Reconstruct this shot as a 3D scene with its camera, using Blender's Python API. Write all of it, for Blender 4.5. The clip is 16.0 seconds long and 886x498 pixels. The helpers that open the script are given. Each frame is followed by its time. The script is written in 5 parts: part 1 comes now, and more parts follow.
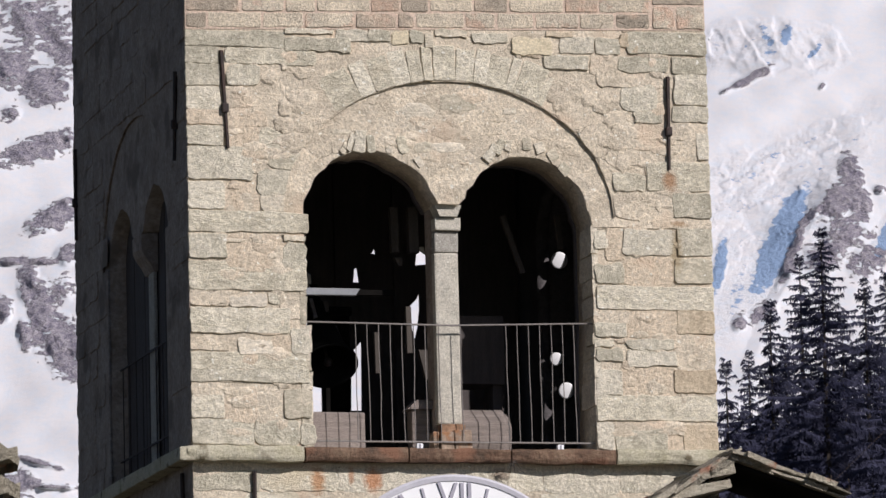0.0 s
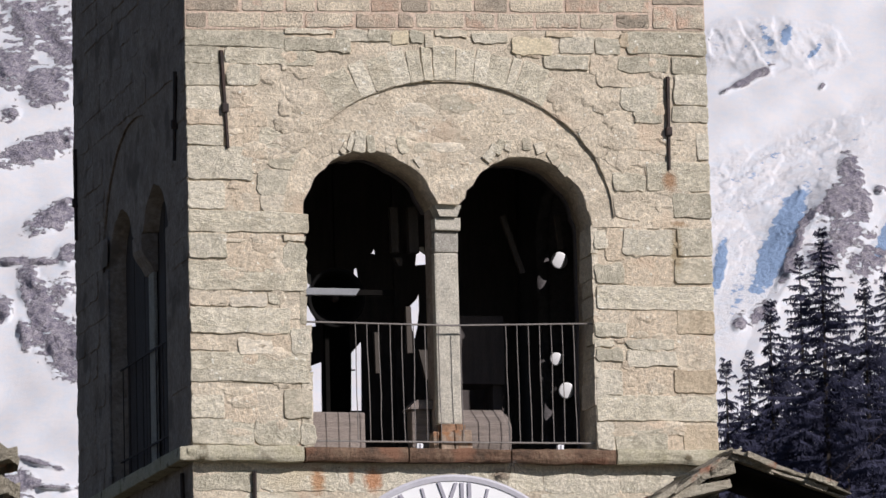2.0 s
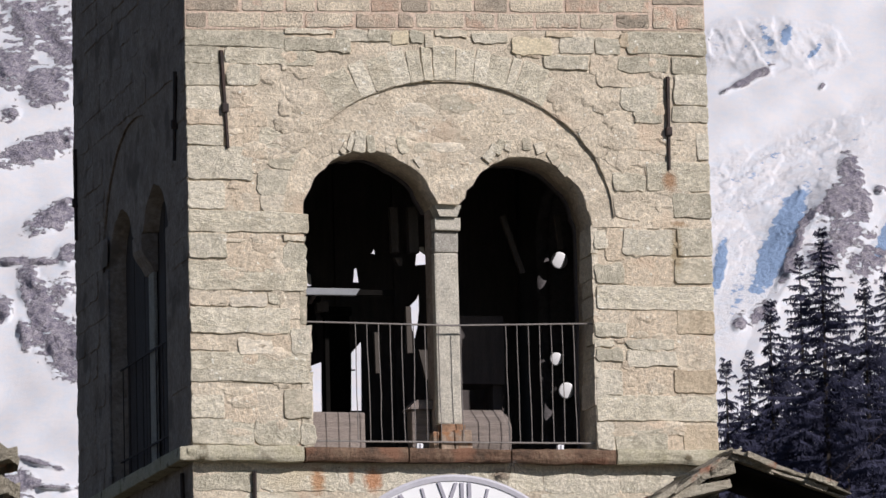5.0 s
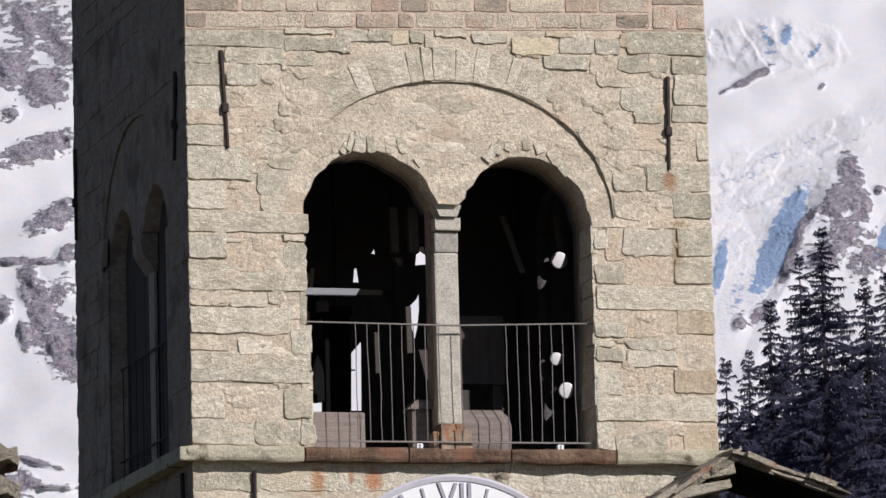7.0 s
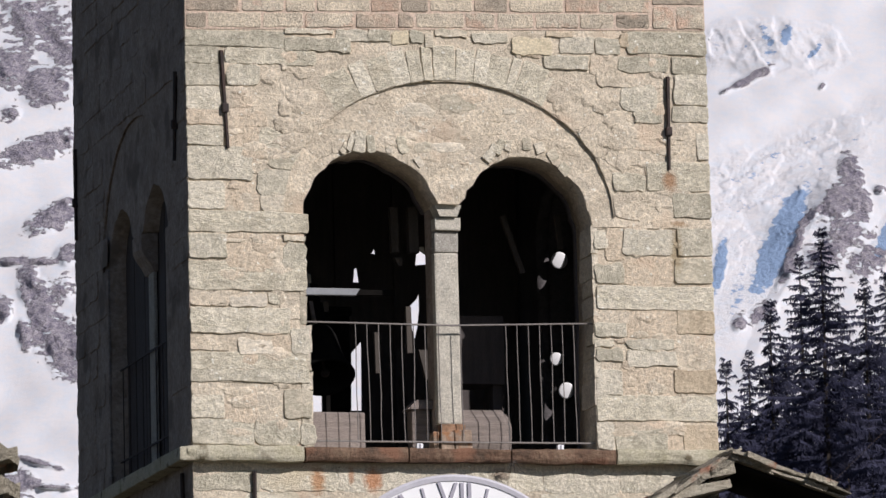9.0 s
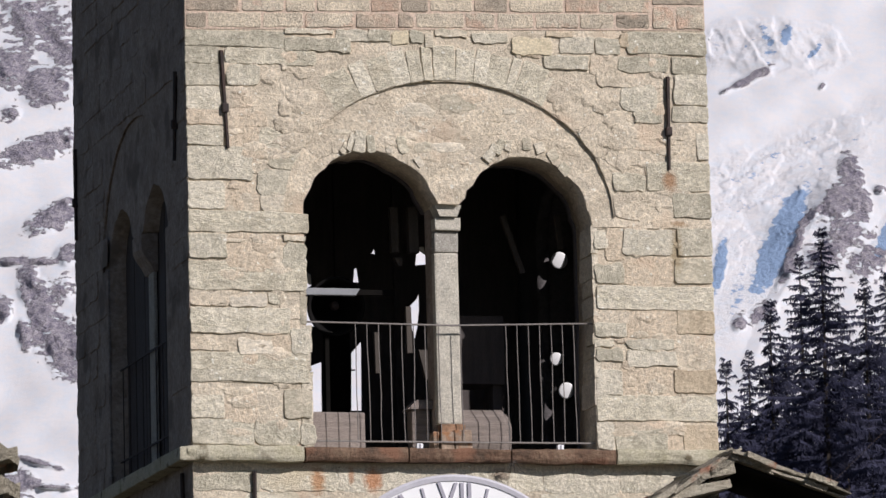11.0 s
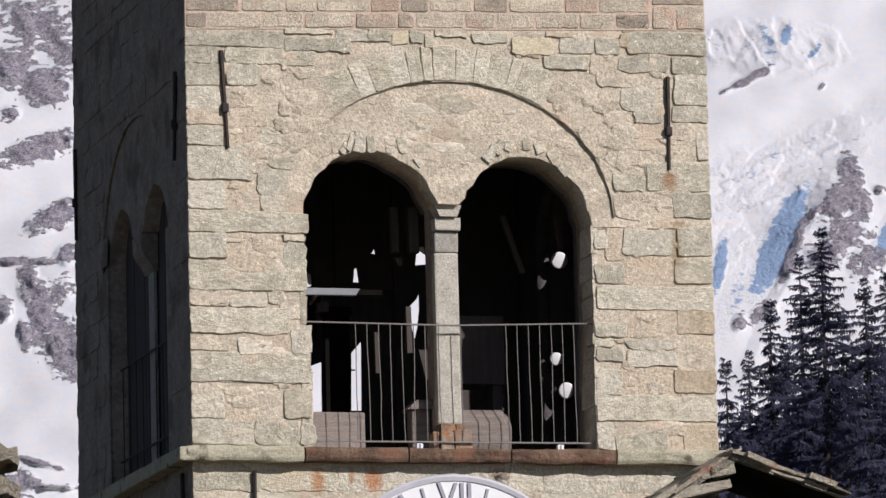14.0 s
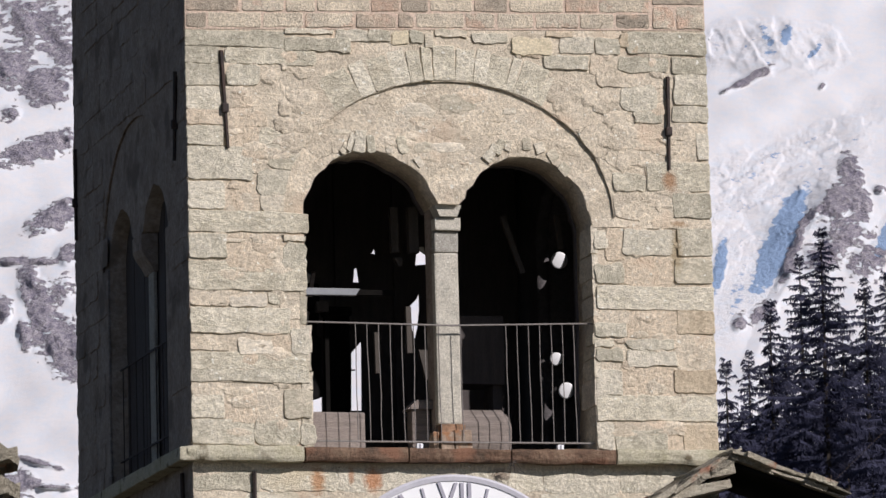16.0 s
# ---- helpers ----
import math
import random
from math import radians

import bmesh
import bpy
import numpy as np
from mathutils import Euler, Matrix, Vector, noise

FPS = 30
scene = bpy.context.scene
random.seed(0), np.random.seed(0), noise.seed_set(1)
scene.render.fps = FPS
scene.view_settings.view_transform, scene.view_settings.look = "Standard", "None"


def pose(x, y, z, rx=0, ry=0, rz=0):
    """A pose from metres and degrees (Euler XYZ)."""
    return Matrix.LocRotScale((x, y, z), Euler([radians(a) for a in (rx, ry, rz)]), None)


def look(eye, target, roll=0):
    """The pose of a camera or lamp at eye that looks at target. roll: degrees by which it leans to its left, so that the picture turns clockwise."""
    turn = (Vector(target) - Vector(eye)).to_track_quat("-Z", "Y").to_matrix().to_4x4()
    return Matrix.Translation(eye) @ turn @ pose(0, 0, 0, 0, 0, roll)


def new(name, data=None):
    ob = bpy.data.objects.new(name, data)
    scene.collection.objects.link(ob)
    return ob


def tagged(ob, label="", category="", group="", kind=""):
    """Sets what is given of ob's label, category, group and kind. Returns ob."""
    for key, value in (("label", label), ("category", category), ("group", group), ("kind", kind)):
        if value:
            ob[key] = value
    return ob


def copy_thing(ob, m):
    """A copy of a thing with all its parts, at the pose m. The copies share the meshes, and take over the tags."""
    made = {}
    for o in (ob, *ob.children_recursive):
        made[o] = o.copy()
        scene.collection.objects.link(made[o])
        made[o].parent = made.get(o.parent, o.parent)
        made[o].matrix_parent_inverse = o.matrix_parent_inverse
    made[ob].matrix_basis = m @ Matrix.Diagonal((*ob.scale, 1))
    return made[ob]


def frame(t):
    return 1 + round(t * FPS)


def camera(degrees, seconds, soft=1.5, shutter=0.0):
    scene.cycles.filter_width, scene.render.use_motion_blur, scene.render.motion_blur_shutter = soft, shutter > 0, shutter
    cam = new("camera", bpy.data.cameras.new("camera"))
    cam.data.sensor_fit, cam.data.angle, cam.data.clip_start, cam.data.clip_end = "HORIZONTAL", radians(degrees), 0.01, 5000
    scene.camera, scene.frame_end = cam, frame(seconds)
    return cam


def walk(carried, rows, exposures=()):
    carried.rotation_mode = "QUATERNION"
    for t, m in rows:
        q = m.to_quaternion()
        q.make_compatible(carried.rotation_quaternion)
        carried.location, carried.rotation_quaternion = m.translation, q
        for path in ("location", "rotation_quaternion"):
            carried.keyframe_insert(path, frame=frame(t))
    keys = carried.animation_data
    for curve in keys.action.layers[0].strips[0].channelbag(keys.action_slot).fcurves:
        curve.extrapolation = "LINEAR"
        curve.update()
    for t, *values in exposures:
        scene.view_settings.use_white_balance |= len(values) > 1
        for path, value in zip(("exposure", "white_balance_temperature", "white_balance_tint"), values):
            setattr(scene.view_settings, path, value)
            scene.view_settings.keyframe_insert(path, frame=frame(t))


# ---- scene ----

EYE, AIM, ROLL = (-11.319, -49.512, 1.715), (2.2225, 0.0463, 9.7554), -1.41
cam = camera(8.283, 16.0, soft=1.5)
walk(cam, [(0.0, look(EYE, AIM, ROLL)), (16.0, look(EYE, AIM, ROLL))], exposures=[(0.0, 0.0, 6330, 15), (16.0, 0.0, 6330, 15)])

# ---- light ----
SUN_EL, SUN_AZ = 31.0, 35.0          # height, and turn to the right of the wall's normal
sun_dir = Vector((math.sin(radians(SUN_AZ)) * math.cos(radians(SUN_EL)), -math.cos(radians(SUN_AZ)) * math.cos(radians(SUN_EL)), math.sin(radians(SUN_EL))))
sun = new("sun", bpy.data.lights.new("sun", "SUN"))
sun.data.energy, sun.data.angle, sun.data.color = 4.3, radians(0.53), (1.0, 0.955, 0.90)
sun.matrix_world = look(sun_dir * 100, (0, 0, 0))
world = bpy.data.worlds.new("world")
scene.world = world
world.use_nodes = True
sky = world.node_tree.nodes.new("ShaderNodeTexSky")
sky.sky_type, sky.sun_disc = "NISHITA", False
sky.sun_elevation, sky.sun_rotation = radians(SUN_EL), radians(180 - SUN_AZ)
sky.altitude = 1700
world.node_tree.nodes["Background"].inputs["Strength"].default_value = 0.05
world.node_tree.links.new(sky.outputs[0], world.node_tree.nodes["Background"].inputs["Color"])


# ---- materials ----
def material(name, colours, scale=4.0, rough=0.85, bump=0.3, grain=40.0, metal=0.0, stretch=(1, 1, 1), vary=0.0, stain=None, stain_scale=1.2, stain_at=0.6, dist=0.01, crack=0.0, fleck=0.0, rusts=(), speck=(0.62, 1.28)):
    """colours: a ramp over large noise; vary: shift of value from piece to piece; stain: a second colour in blotches."""
    m = bpy.data.materials.new(name)
    m.use_nodes = True
    t = m.node_tree
    n, l = t.nodes, t.links
    b = n["Principled BSDF"]
    b.inputs["Roughness"].default_value, b.inputs["Metallic"].default_value = rough, metal
    if max(colours[-1]) < 0.05:
        b.inputs["Specular IOR Level"].default_value = 0.08
    co = n.new("ShaderNodeTexCoord")
    geo = n.new("ShaderNodeNewGeometry")
    mp = n.new("ShaderNodeMapping")
    mp.inputs["Scale"].default_value = stretch
    l.new(geo.outputs["Position"], mp.inputs["Vector"])
    info = n.new("ShaderNodeObjectInfo")
    big = n.new("ShaderNodeTexNoise")
    big.inputs["Scale"].default_value, big.inputs["Detail"].default_value, big.inputs["Roughness"].default_value = scale, 8, 0.65
    l.new(mp.outputs[0], big.inputs["Vector"])
    ramp = n.new("ShaderNodeValToRGB")
    el = ramp.color_ramp.elements
    for i, c in enumerate(colours):
        at = 0.3 + 0.4 * i / max(1, len(colours) - 1)
        e = el[i] if i < 2 else el.new(at)
        e.position, e.color = at, (*c, 1)
    fac = big.outputs["Fac"]
    if vary:
        add = n.new("ShaderNodeMath")
        add.operation = "MULTIPLY_ADD"
        l.new(info.outputs["Random"], add.inputs[0])
        add.inputs[1].default_value = vary
        sub = n.new("ShaderNodeMath")
        sub.operation = "SUBTRACT"
        l.new(fac, sub.inputs[0])
        sub.inputs[1].default_value = vary / 2
        l.new(sub.outputs[0], add.inputs[2])
        fac = add.outputs[0]
    l.new(fac, ramp.inputs["Fac"])
    out = ramp.outputs["Color"]
    fine = n.new("ShaderNodeTexNoise")
    fine.inputs["Scale"].default_value, fine.inputs["Detail"].default_value, fine.inputs["Roughness"].default_value = grain, 6, 0.7
    l.new(mp.outputs[0], fine.inputs["Vector"])
    fr = n.new("ShaderNodeMapRange")
    fr.inputs["From Min"].default_value, fr.inputs["From Max"].default_value = 0.3, 0.7
    fr.inputs["To Min"].default_value, fr.inputs["To Max"].default_value = speck
    l.new(fine.outputs["Fac"], fr.inputs["Value"])
    mul = n.new("ShaderNodeMix")
    mul.data_type, mul.blend_type = "RGBA", "MULTIPLY"
    mul.inputs["Factor"].default_value = 1.0
    l.new(out, mul.inputs["A"])
    l.new(fr.outputs[0], mul.inputs["B"])
    out = mul.outputs["Result"]
    if stain:
        sn = n.new("ShaderNodeTexNoise")
        sn.inputs["Scale"].default_value, sn.inputs["Detail"].default_value = stain_scale, 7
        l.new(geo.outputs["Position"], sn.inputs["Vector"])
        sr = n.new("ShaderNodeMapRange")
        sr.inputs["From Min"].default_value, sr.inputs["From Max"].default_value = stain_at, stain_at + 0.08
        l.new(sn.outputs["Fac"], sr.inputs["Value"])
        mx = n.new("ShaderNodeMix")
        mx.data_type = "RGBA"
        l.new(sr.outputs[0], mx.inputs["Factor"])
        l.new(out, mx.inputs["A"])
        mx.inputs["B"].default_value = (*stain, 1)
        out = mx.outputs["Result"]
    height_cut = None
    if crack:
        # thin cracks along the edges of warped cells, and a tone for each cell
        wn = n.new("ShaderNodeTexNoise")
        wn.inputs["Scale"].default_value, wn.inputs["Detail"].default_value = 5.0, 5
        l.new(geo.outputs["Position"], wn.inputs["Vector"])
        wm = n.new("ShaderNodeVectorMath")
        wm.operation = "MULTIPLY_ADD"
        l.new(wn.outputs["Color"], wm.inputs[0])
        wm.inputs[1].default_value = (0.22, 0.0, 0.16)
        l.new(geo.outputs["Position"], wm.inputs[2])
        ws = n.new("ShaderNodeVectorMath")
        ws.operation = "MULTIPLY"
        l.new(wm.outputs[0], ws.inputs[0])
        ws.inputs[1].default_value = (1.0, 0.3, 1.9)
        edge = n.new("ShaderNodeTexVoronoi")
        edge.feature = "DISTANCE_TO_EDGE"
        edge.inputs["Scale"].default_value = crack
        l.new(ws.outputs[0], edge.inputs["Vector"])
        line = n.new("ShaderNodeMapRange")
        line.inputs["From Min"].default_value, line.inputs["From Max"].default_value = 0.004, 0.019
        line.inputs["To Min"].default_value, line.inputs["To Max"].default_value = 1.0, 0.0
        l.new(edge.outputs["Distance"], line.inputs["Value"])
        cell = n.new("ShaderNodeTexVoronoi")
        cell.inputs["Scale"].default_value = crack
        l.new(ws.outputs[0], cell.inputs["Vector"])
        sep = n.new("ShaderNodeSeparateColor")
        l.new(cell.outputs["Color"], sep.inputs[0])
        tone = n.new("ShaderNodeMapRange")
        tone.inputs["To Min"].default_value, tone.inputs["To Max"].default_value = 0.86, 1.1
        l.new(sep.outputs[0], tone.inputs["Value"])
        tm = n.new("ShaderNodeMix")
        tm.data_type, tm.blend_type = "RGBA", "MULTIPLY"
        tm.inputs["Factor"].default_value = 1.0
        l.new(out, tm.inputs["A"])
        l.new(tone.outputs[0], tm.inputs["B"])
        out = tm.outputs["Result"]
        gate = n.new("ShaderNodeMapRange")
        gate.inputs["From Min"].default_value, gate.inputs["From Max"].default_value = 0.56, 0.70
        gn = n.new("ShaderNodeTexNoise")
        gn.inputs["Scale"].default_value = 2.7
        l.new(geo.outputs["Position"], gn.inputs["Vector"])
        l.new(gn.outputs["Fac"], gate.inputs["Value"])
        cut = n.new("ShaderNodeMath")
        cut.operation = "MULTIPLY"
        l.new(line.outputs[0], cut.inputs[0])
        l.new(gate.outputs[0], cut.inputs[1])
        height_cut = cut.outputs[0]
        cm = n.new("ShaderNodeMix")
        cm.data_type = "RGBA"
        half = n.new("ShaderNodeMath")
        half.operation = "MULTIPLY"
        half.inputs[1].default_value = 0.62
        l.new(height_cut, half.inputs[0])
        l.new(half.outputs[0], cm.inputs["Factor"])
        l.new(out, cm.inputs["A"])
        cm.inputs["B"].default_value = (0.13, 0.105, 0.08, 1)
        out = cm.outputs["Result"]
    if fleck:
        fn = n.new("ShaderNodeTexNoise")
        fn.inputs["Scale"].default_value, fn.inputs["Detail"].default_value = fleck, 3
        l.new(geo.outputs["Position"], fn.inputs["Vector"])
        fg = n.new("ShaderNodeMapRange")
        fg.inputs["From Min"].default_value, fg.inputs["From Max"].default_value = 0.66, 0.72
        l.new(fn.outputs["Fac"], fg.inputs["Value"])
        fm = n.new("ShaderNodeMix")
        fm.data_type = "RGBA"
        l.new(fg.outputs[0], fm.inputs["Factor"])
        l.new(out, fm.inputs["A"])
        fm.inputs["B"].default_value = (0.8, 0.78, 0.7, 1)
        out = fm.outputs["Result"]
    for at, half_size, tone in rusts:
        mv = n.new("ShaderNodeMapping")
        mv.vector_type = "TEXTURE"
        mv.inputs["Location"].default_value, mv.inputs["Scale"].default_value = at, half_size
        l.new(geo.outputs["Position"], mv.inputs["Vector"])
        ln = n.new("ShaderNodeVectorMath")
        ln.operation = "LENGTH"
        l.new(mv.outputs[0], ln.inputs[0])
        wob = n.new("ShaderNodeMath")
        wob.operation = "MULTIPLY_ADD"
        l.new(fine.outputs["Fac"], wob.inputs[0])
        wob.inputs[1].default_value = 1.2
        l.new(ln.outputs["Value"], wob.inputs[2])
        sp = n.new("ShaderNodeMapRange")
        sp.inputs["From Min"].default_value, sp.inputs["From Max"].default_value = 1.05, 1.75
        sp.inputs["To Min"].default_value, sp.inputs["To Max"].default_value = 0.75, 0.0
        l.new(wob.outputs[0], sp.inputs["Value"])
        rm = n.new("ShaderNodeMix")
        rm.data_type = "RGBA"
        l.new(sp.outputs[0], rm.inputs["Factor"])
        l.new(out, rm.inputs["A"])
        rm.inputs["B"].default_value = (*tone, 1)
        out = rm.outputs["Result"]
    l.new(out, b.inputs["Base Color"])
    if bump:
        bp = n.new("ShaderNodeBump")
        bp.inputs["Strength"].default_value, bp.inputs["Distance"].default_value = bump, dist
        both = n.new("ShaderNodeMath")
        both.operation = "MULTIPLY_ADD"
        l.new(big.outputs["Fac"], both.inputs[0])
        both.inputs[1].default_value = 1.6
        l.new(fine.outputs["Fac"], both.inputs[2])
        height = both.outputs[0]
        if height_cut:
            dip = n.new("ShaderNodeMath")
            dip.operation = "MULTIPLY_ADD"
            l.new(height_cut, dip.inputs[0])
            dip.inputs[1].default_value = -0.9
            l.new(height, dip.inputs[2])
            height = dip.outputs[0]
        l.new(height, bp.inputs["Height"])
        l.new(bp.outputs[0], b.inputs["Normal"])
    return m


RUSTS = [((4.24, 0, 10.37), (0.07, 0.3, 0.10), (0.36, 0.17, 0.07)), ((4.31, 0, 10.0), (0.09, 0.3, 0.03), (0.33, 0.20, 0.10)), ((4.28, 0, 9.75), (0.06, 0.3, 0.22), (0.34, 0.26, 0.15)),
         ((1.07, 0, 7.76), (0.07, 0.3, 0.13), (0.45, 0.20, 0.07)), ((1.55, 0, 7.77), (0.09, 0.3, 0.12), (0.47, 0.17, 0.05)), ((1.36, 0, 7.8), (0.03, 0.3, 0.08), (0.4, 0.18, 0.08)), ((2.66, 0, 7.82), (0.1, 0.3, 0.05), (0.2, 0.14, 0.1))]
STONE = material("gneiss", [(0.455, 0.411, 0.316), (0.589, 0.522, 0.405), (0.641, 0.573, 0.452), (0.703, 0.629, 0.510)], 6.5, 0.9, 0.8, 30, stretch=(1, 1, 1.6), vary=0.45, dist=0.014, stain=(0.46, 0.425, 0.335), stain_scale=1.3, stain_at=0.63, crack=2.4, fleck=26, rusts=RUSTS)
MORTAR = material("lime_mortar", [(0.545, 0.465, 0.352), (0.655, 0.567, 0.44), (0.70, 0.615, 0.49)], 4.2, 0.95, 0.8, 34, stain=(0.64, 0.515, 0.385), stain_scale=1.6, stain_at=0.58, dist=0.022, crack=4.2, fleck=24, rusts=RUSTS)
GREENSTONE = material("grey_green_gneiss", [(0.43, 0.395, 0.305), (0.535, 0.49, 0.385), (0.60, 0.55, 0.44), (0.67, 0.61, 0.495)], 8, 0.9, 0.9, 30, stretch=(1, 1, 1.15), vary=0.35, dist=0.018, stain=(0.46, 0.43, 0.335), stain_scale=2.2, stain_at=0.62, fleck=26, rusts=RUSTS)
PALESTONE = material("pale_bedded_gneiss", [(0.50, 0.45, 0.345), (0.625, 0.57, 0.445), (0.685, 0.625, 0.50), (0.74, 0.68, 0.55)], 6, 0.9, 0.9, 30, stretch=(0.9, 1, 1.35), vary=0.3, dist=0.02, stain=(0.60, 0.52, 0.38), stain_scale=1.6, stain_at=0.62, fleck=26, rusts=RUSTS)
TANSTONE = material("tan_gneiss", [(0.42, 0.34, 0.24), (0.54, 0.445, 0.32), (0.60, 0.51, 0.385)], 5, 0.9, 0.8, 34, stretch=(1, 1, 1.2), vary=0.2, dist=0.016, stain=(0.38, 0.29, 0.19), stain_scale=3.0, stain_at=0.58)
YELLOWSTONE = material("yellow_gneiss", [(0.60, 0.51, 0.35), (0.68, 0.60, 0.44)], 6, 0.9, 0.7, 40, stretch=(1, 1, 1.6), dist=0.012)
WARM_MORTAR = material("warm_lime_mortar", [(0.545, 0.44, 0.32), (0.635, 0.53, 0.40), (0.68, 0.58, 0.45)], 4.2, 0.95, 0.8, 34, stain=(0.63, 0.485, 0.35), stain_scale=2.6, stain_at=0.58, dist=0.022, fleck=24, rusts=RUSTS)
PINK = material("pink_pointing", [(0.58, 0.44, 0.345), (0.64, 0.52, 0.42)], 5, 0.95, 0.5, 60)
# darker copy of the wall stone, for the faces turned from the sun
SHADED_STONE = material("shade_darkened_stone", [(0.25, 0.20, 0.165), (0.35, 0.285, 0.24), (0.42, 0.355, 0.305)], 3.2, 0.92, 0.9, 22, dist=0.03, stain=(0.19, 0.15, 0.125), stain_scale=2.2, stain_at=0.56)
BROWNSTONE = material("brown_gneiss", [(0.40, 0.34, 0.265), (0.53, 0.425, 0.325), (0.60, 0.425, 0.315), (0.56, 0.49, 0.385), (0.65, 0.56, 0.43)], 3.5, 0.88, 0.9, 50, vary=0.6, dist=0.02, crack=4)
LEDGE_PALE = material("ledge_stone", [(0.36, 0.33, 0.22), (0.5, 0.46, 0.34), (0.52, 0.48, 0.38)], 5, 0.9, 0.8, 50, stain=(0.16, 0.13, 0.08), stain_at=0.62, stain_scale=5, dist=0.02)
LEDGE_RUST = material("rusty_ledge_stone", [(0.075, 0.052, 0.036), (0.15, 0.088, 0.056), (0.24, 0.165, 0.11)], 5, 0.9, 0.9, 34, dist=0.02, stain=(0.20, 0.10, 0.06), stain_scale=2.6, stain_at=0.56)
BASE_STONE = material("brown_base_stone", [(0.20, 0.145, 0.105), (0.34, 0.255, 0.19), (0.42, 0.335, 0.26)], 9, 0.9, 0.8, 60, stain=(0.34, 0.17, 0.085), stain_scale=7, stain_at=0.56)
DARK_GRANITE = material("dark_granite", [(0.27, 0.255, 0.225), (0.38, 0.355, 0.31), (0.44, 0.415, 0.365)], 9, 0.85, 0.8, 70, dist=0.012, fleck=40)
GRANITE = material("granite", [(0.40, 0.375, 0.32), (0.54, 0.50, 0.42), (0.60, 0.56, 0.48)], 9, 0.85, 0.8, 70, dist=0.012, fleck=40)
IRON = material("wrought_iron", [(0.03, 0.024, 0.024), (0.05, 0.037, 0.034), (0.075, 0.045, 0.035)], 12, 0.7, 0.4, 120, metal=0.4)
RAIL = material("galvanised_bar", [(0.16, 0.145, 0.135), (0.24, 0.215, 0.2)], 20, 0.6, 0.2, 150, metal=0.3)
RUSTY = material("rusty_rubble", [(0.12, 0.075, 0.05), (0.30, 0.17, 0.10), (0.38, 0.26, 0.18)], 9, 0.92, 0.8, 60)
WOOD = material("weathered_timber", [(0.17, 0.14, 0.122), (0.25, 0.208, 0.185), (0.30, 0.255, 0.23)], 5, 0.8, 0.6, 60, stretch=(0.5, 4, 6), vary=0.3)
DIMWOOD = material("dim_timber", [(0.06, 0.05, 0.042), (0.085, 0.07, 0.06)], 5, 0.85, 0.5, 60, stretch=(4, 4, 0.6))
# near black, so that whatever wears it reads as unlit
UNLIT_WOOD = material("unlit_timber", [(0.006, 0.005, 0.005), (0.01, 0.009, 0.008)], 5, 0.9, 0.3, 60)
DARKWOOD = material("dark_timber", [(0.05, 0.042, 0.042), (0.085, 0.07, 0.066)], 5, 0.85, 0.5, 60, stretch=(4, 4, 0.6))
# dark tone puts the belfry's lack of light into the plaster colour
UNLIT_PLASTER = material("unlit_plaster", [(0.075, 0.068, 0.072), (0.125, 0.112, 0.115)], 3, 0.95, 0.4, 40)
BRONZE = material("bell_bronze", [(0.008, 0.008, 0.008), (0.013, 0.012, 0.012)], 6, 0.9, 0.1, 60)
STEEL = material("grey_painted_steel", [(0.20, 0.21, 0.23), (0.26, 0.27, 0.29)], 6, 0.6, 0.1, 60, speck=(0.9, 1.1))
WHITE = material("white_enamel", [(0.78, 0.78, 0.80), (0.84, 0.84, 0.85)], 3, 0.5, 0.0, 50, speck=(0.97, 1.02))
RIM = material("pale_grey_paint", [(0.46, 0.45, 0.50), (0.55, 0.54, 0.59)], 5, 0.6, 0.1, 50, speck=(0.9, 1.08))
GREY = material("grey_paint", [(0.30, 0.29, 0.34), (0.38, 0.37, 0.43)], 5, 0.6, 0.1, 50, speck=(0.9, 1.08))
SLATE = material("lichened_slab", [(0.24, 0.215, 0.17), (0.42, 0.37, 0.285), (0.52, 0.47, 0.37)], 5, 0.9, 1.0, 40, vary=0.4, stain=(0.40, 0.17, 0.10), stain_at=0.57, stain_scale=2.5, dist=0.03)
BARK = material("spruce_bark", [(0.03, 0.022, 0.017), (0.06, 0.045, 0.035)], 5, 0.9, 0.5, 40)
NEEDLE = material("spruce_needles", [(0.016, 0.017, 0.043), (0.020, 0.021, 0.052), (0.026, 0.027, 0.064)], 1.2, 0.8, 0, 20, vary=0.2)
MEADOW = material("winter_meadow", [(0.05, 0.045, 0.025), (0.09, 0.075, 0.045)], 0.3, 0.95, 0.3, 4, stain=(0.5, 0.5, 0.5), stain_scale=0.05, stain_at=0.66)


# ---- building helpers ----
ORIGIN = {}


def thing(name, at, label, category, group="", kind=""):
    ob = new(name)
    ob.location = at
    ob.empty_display_size = 0.2
    ORIGIN[ob.name] = Vector(at)
    return tagged(ob, label, category, group, kind)


def part(name, bm, material, parent=None, label="", smooth=False):
    """Links a bmesh in place coordinates as one mesh object, under a thing or a part."""
    me = bpy.data.meshes.new(name)
    bmesh.ops.recalc_face_normals(bm, faces=bm.faces)
    base = ORIGIN[parent.name] if parent else Vector((0, 0, 0))
    bmesh.ops.translate(bm, verts=bm.verts, vec=-base)
    bm.to_mesh(me)
    bm.free()
    me.materials.append(material)
    if smooth:
        me.polygons.foreach_set("use_smooth", [True] * len(me.polygons))
    ob = new(name, me)
    ob.parent = parent
    ORIGIN[ob.name] = base
    return tagged(ob, label)


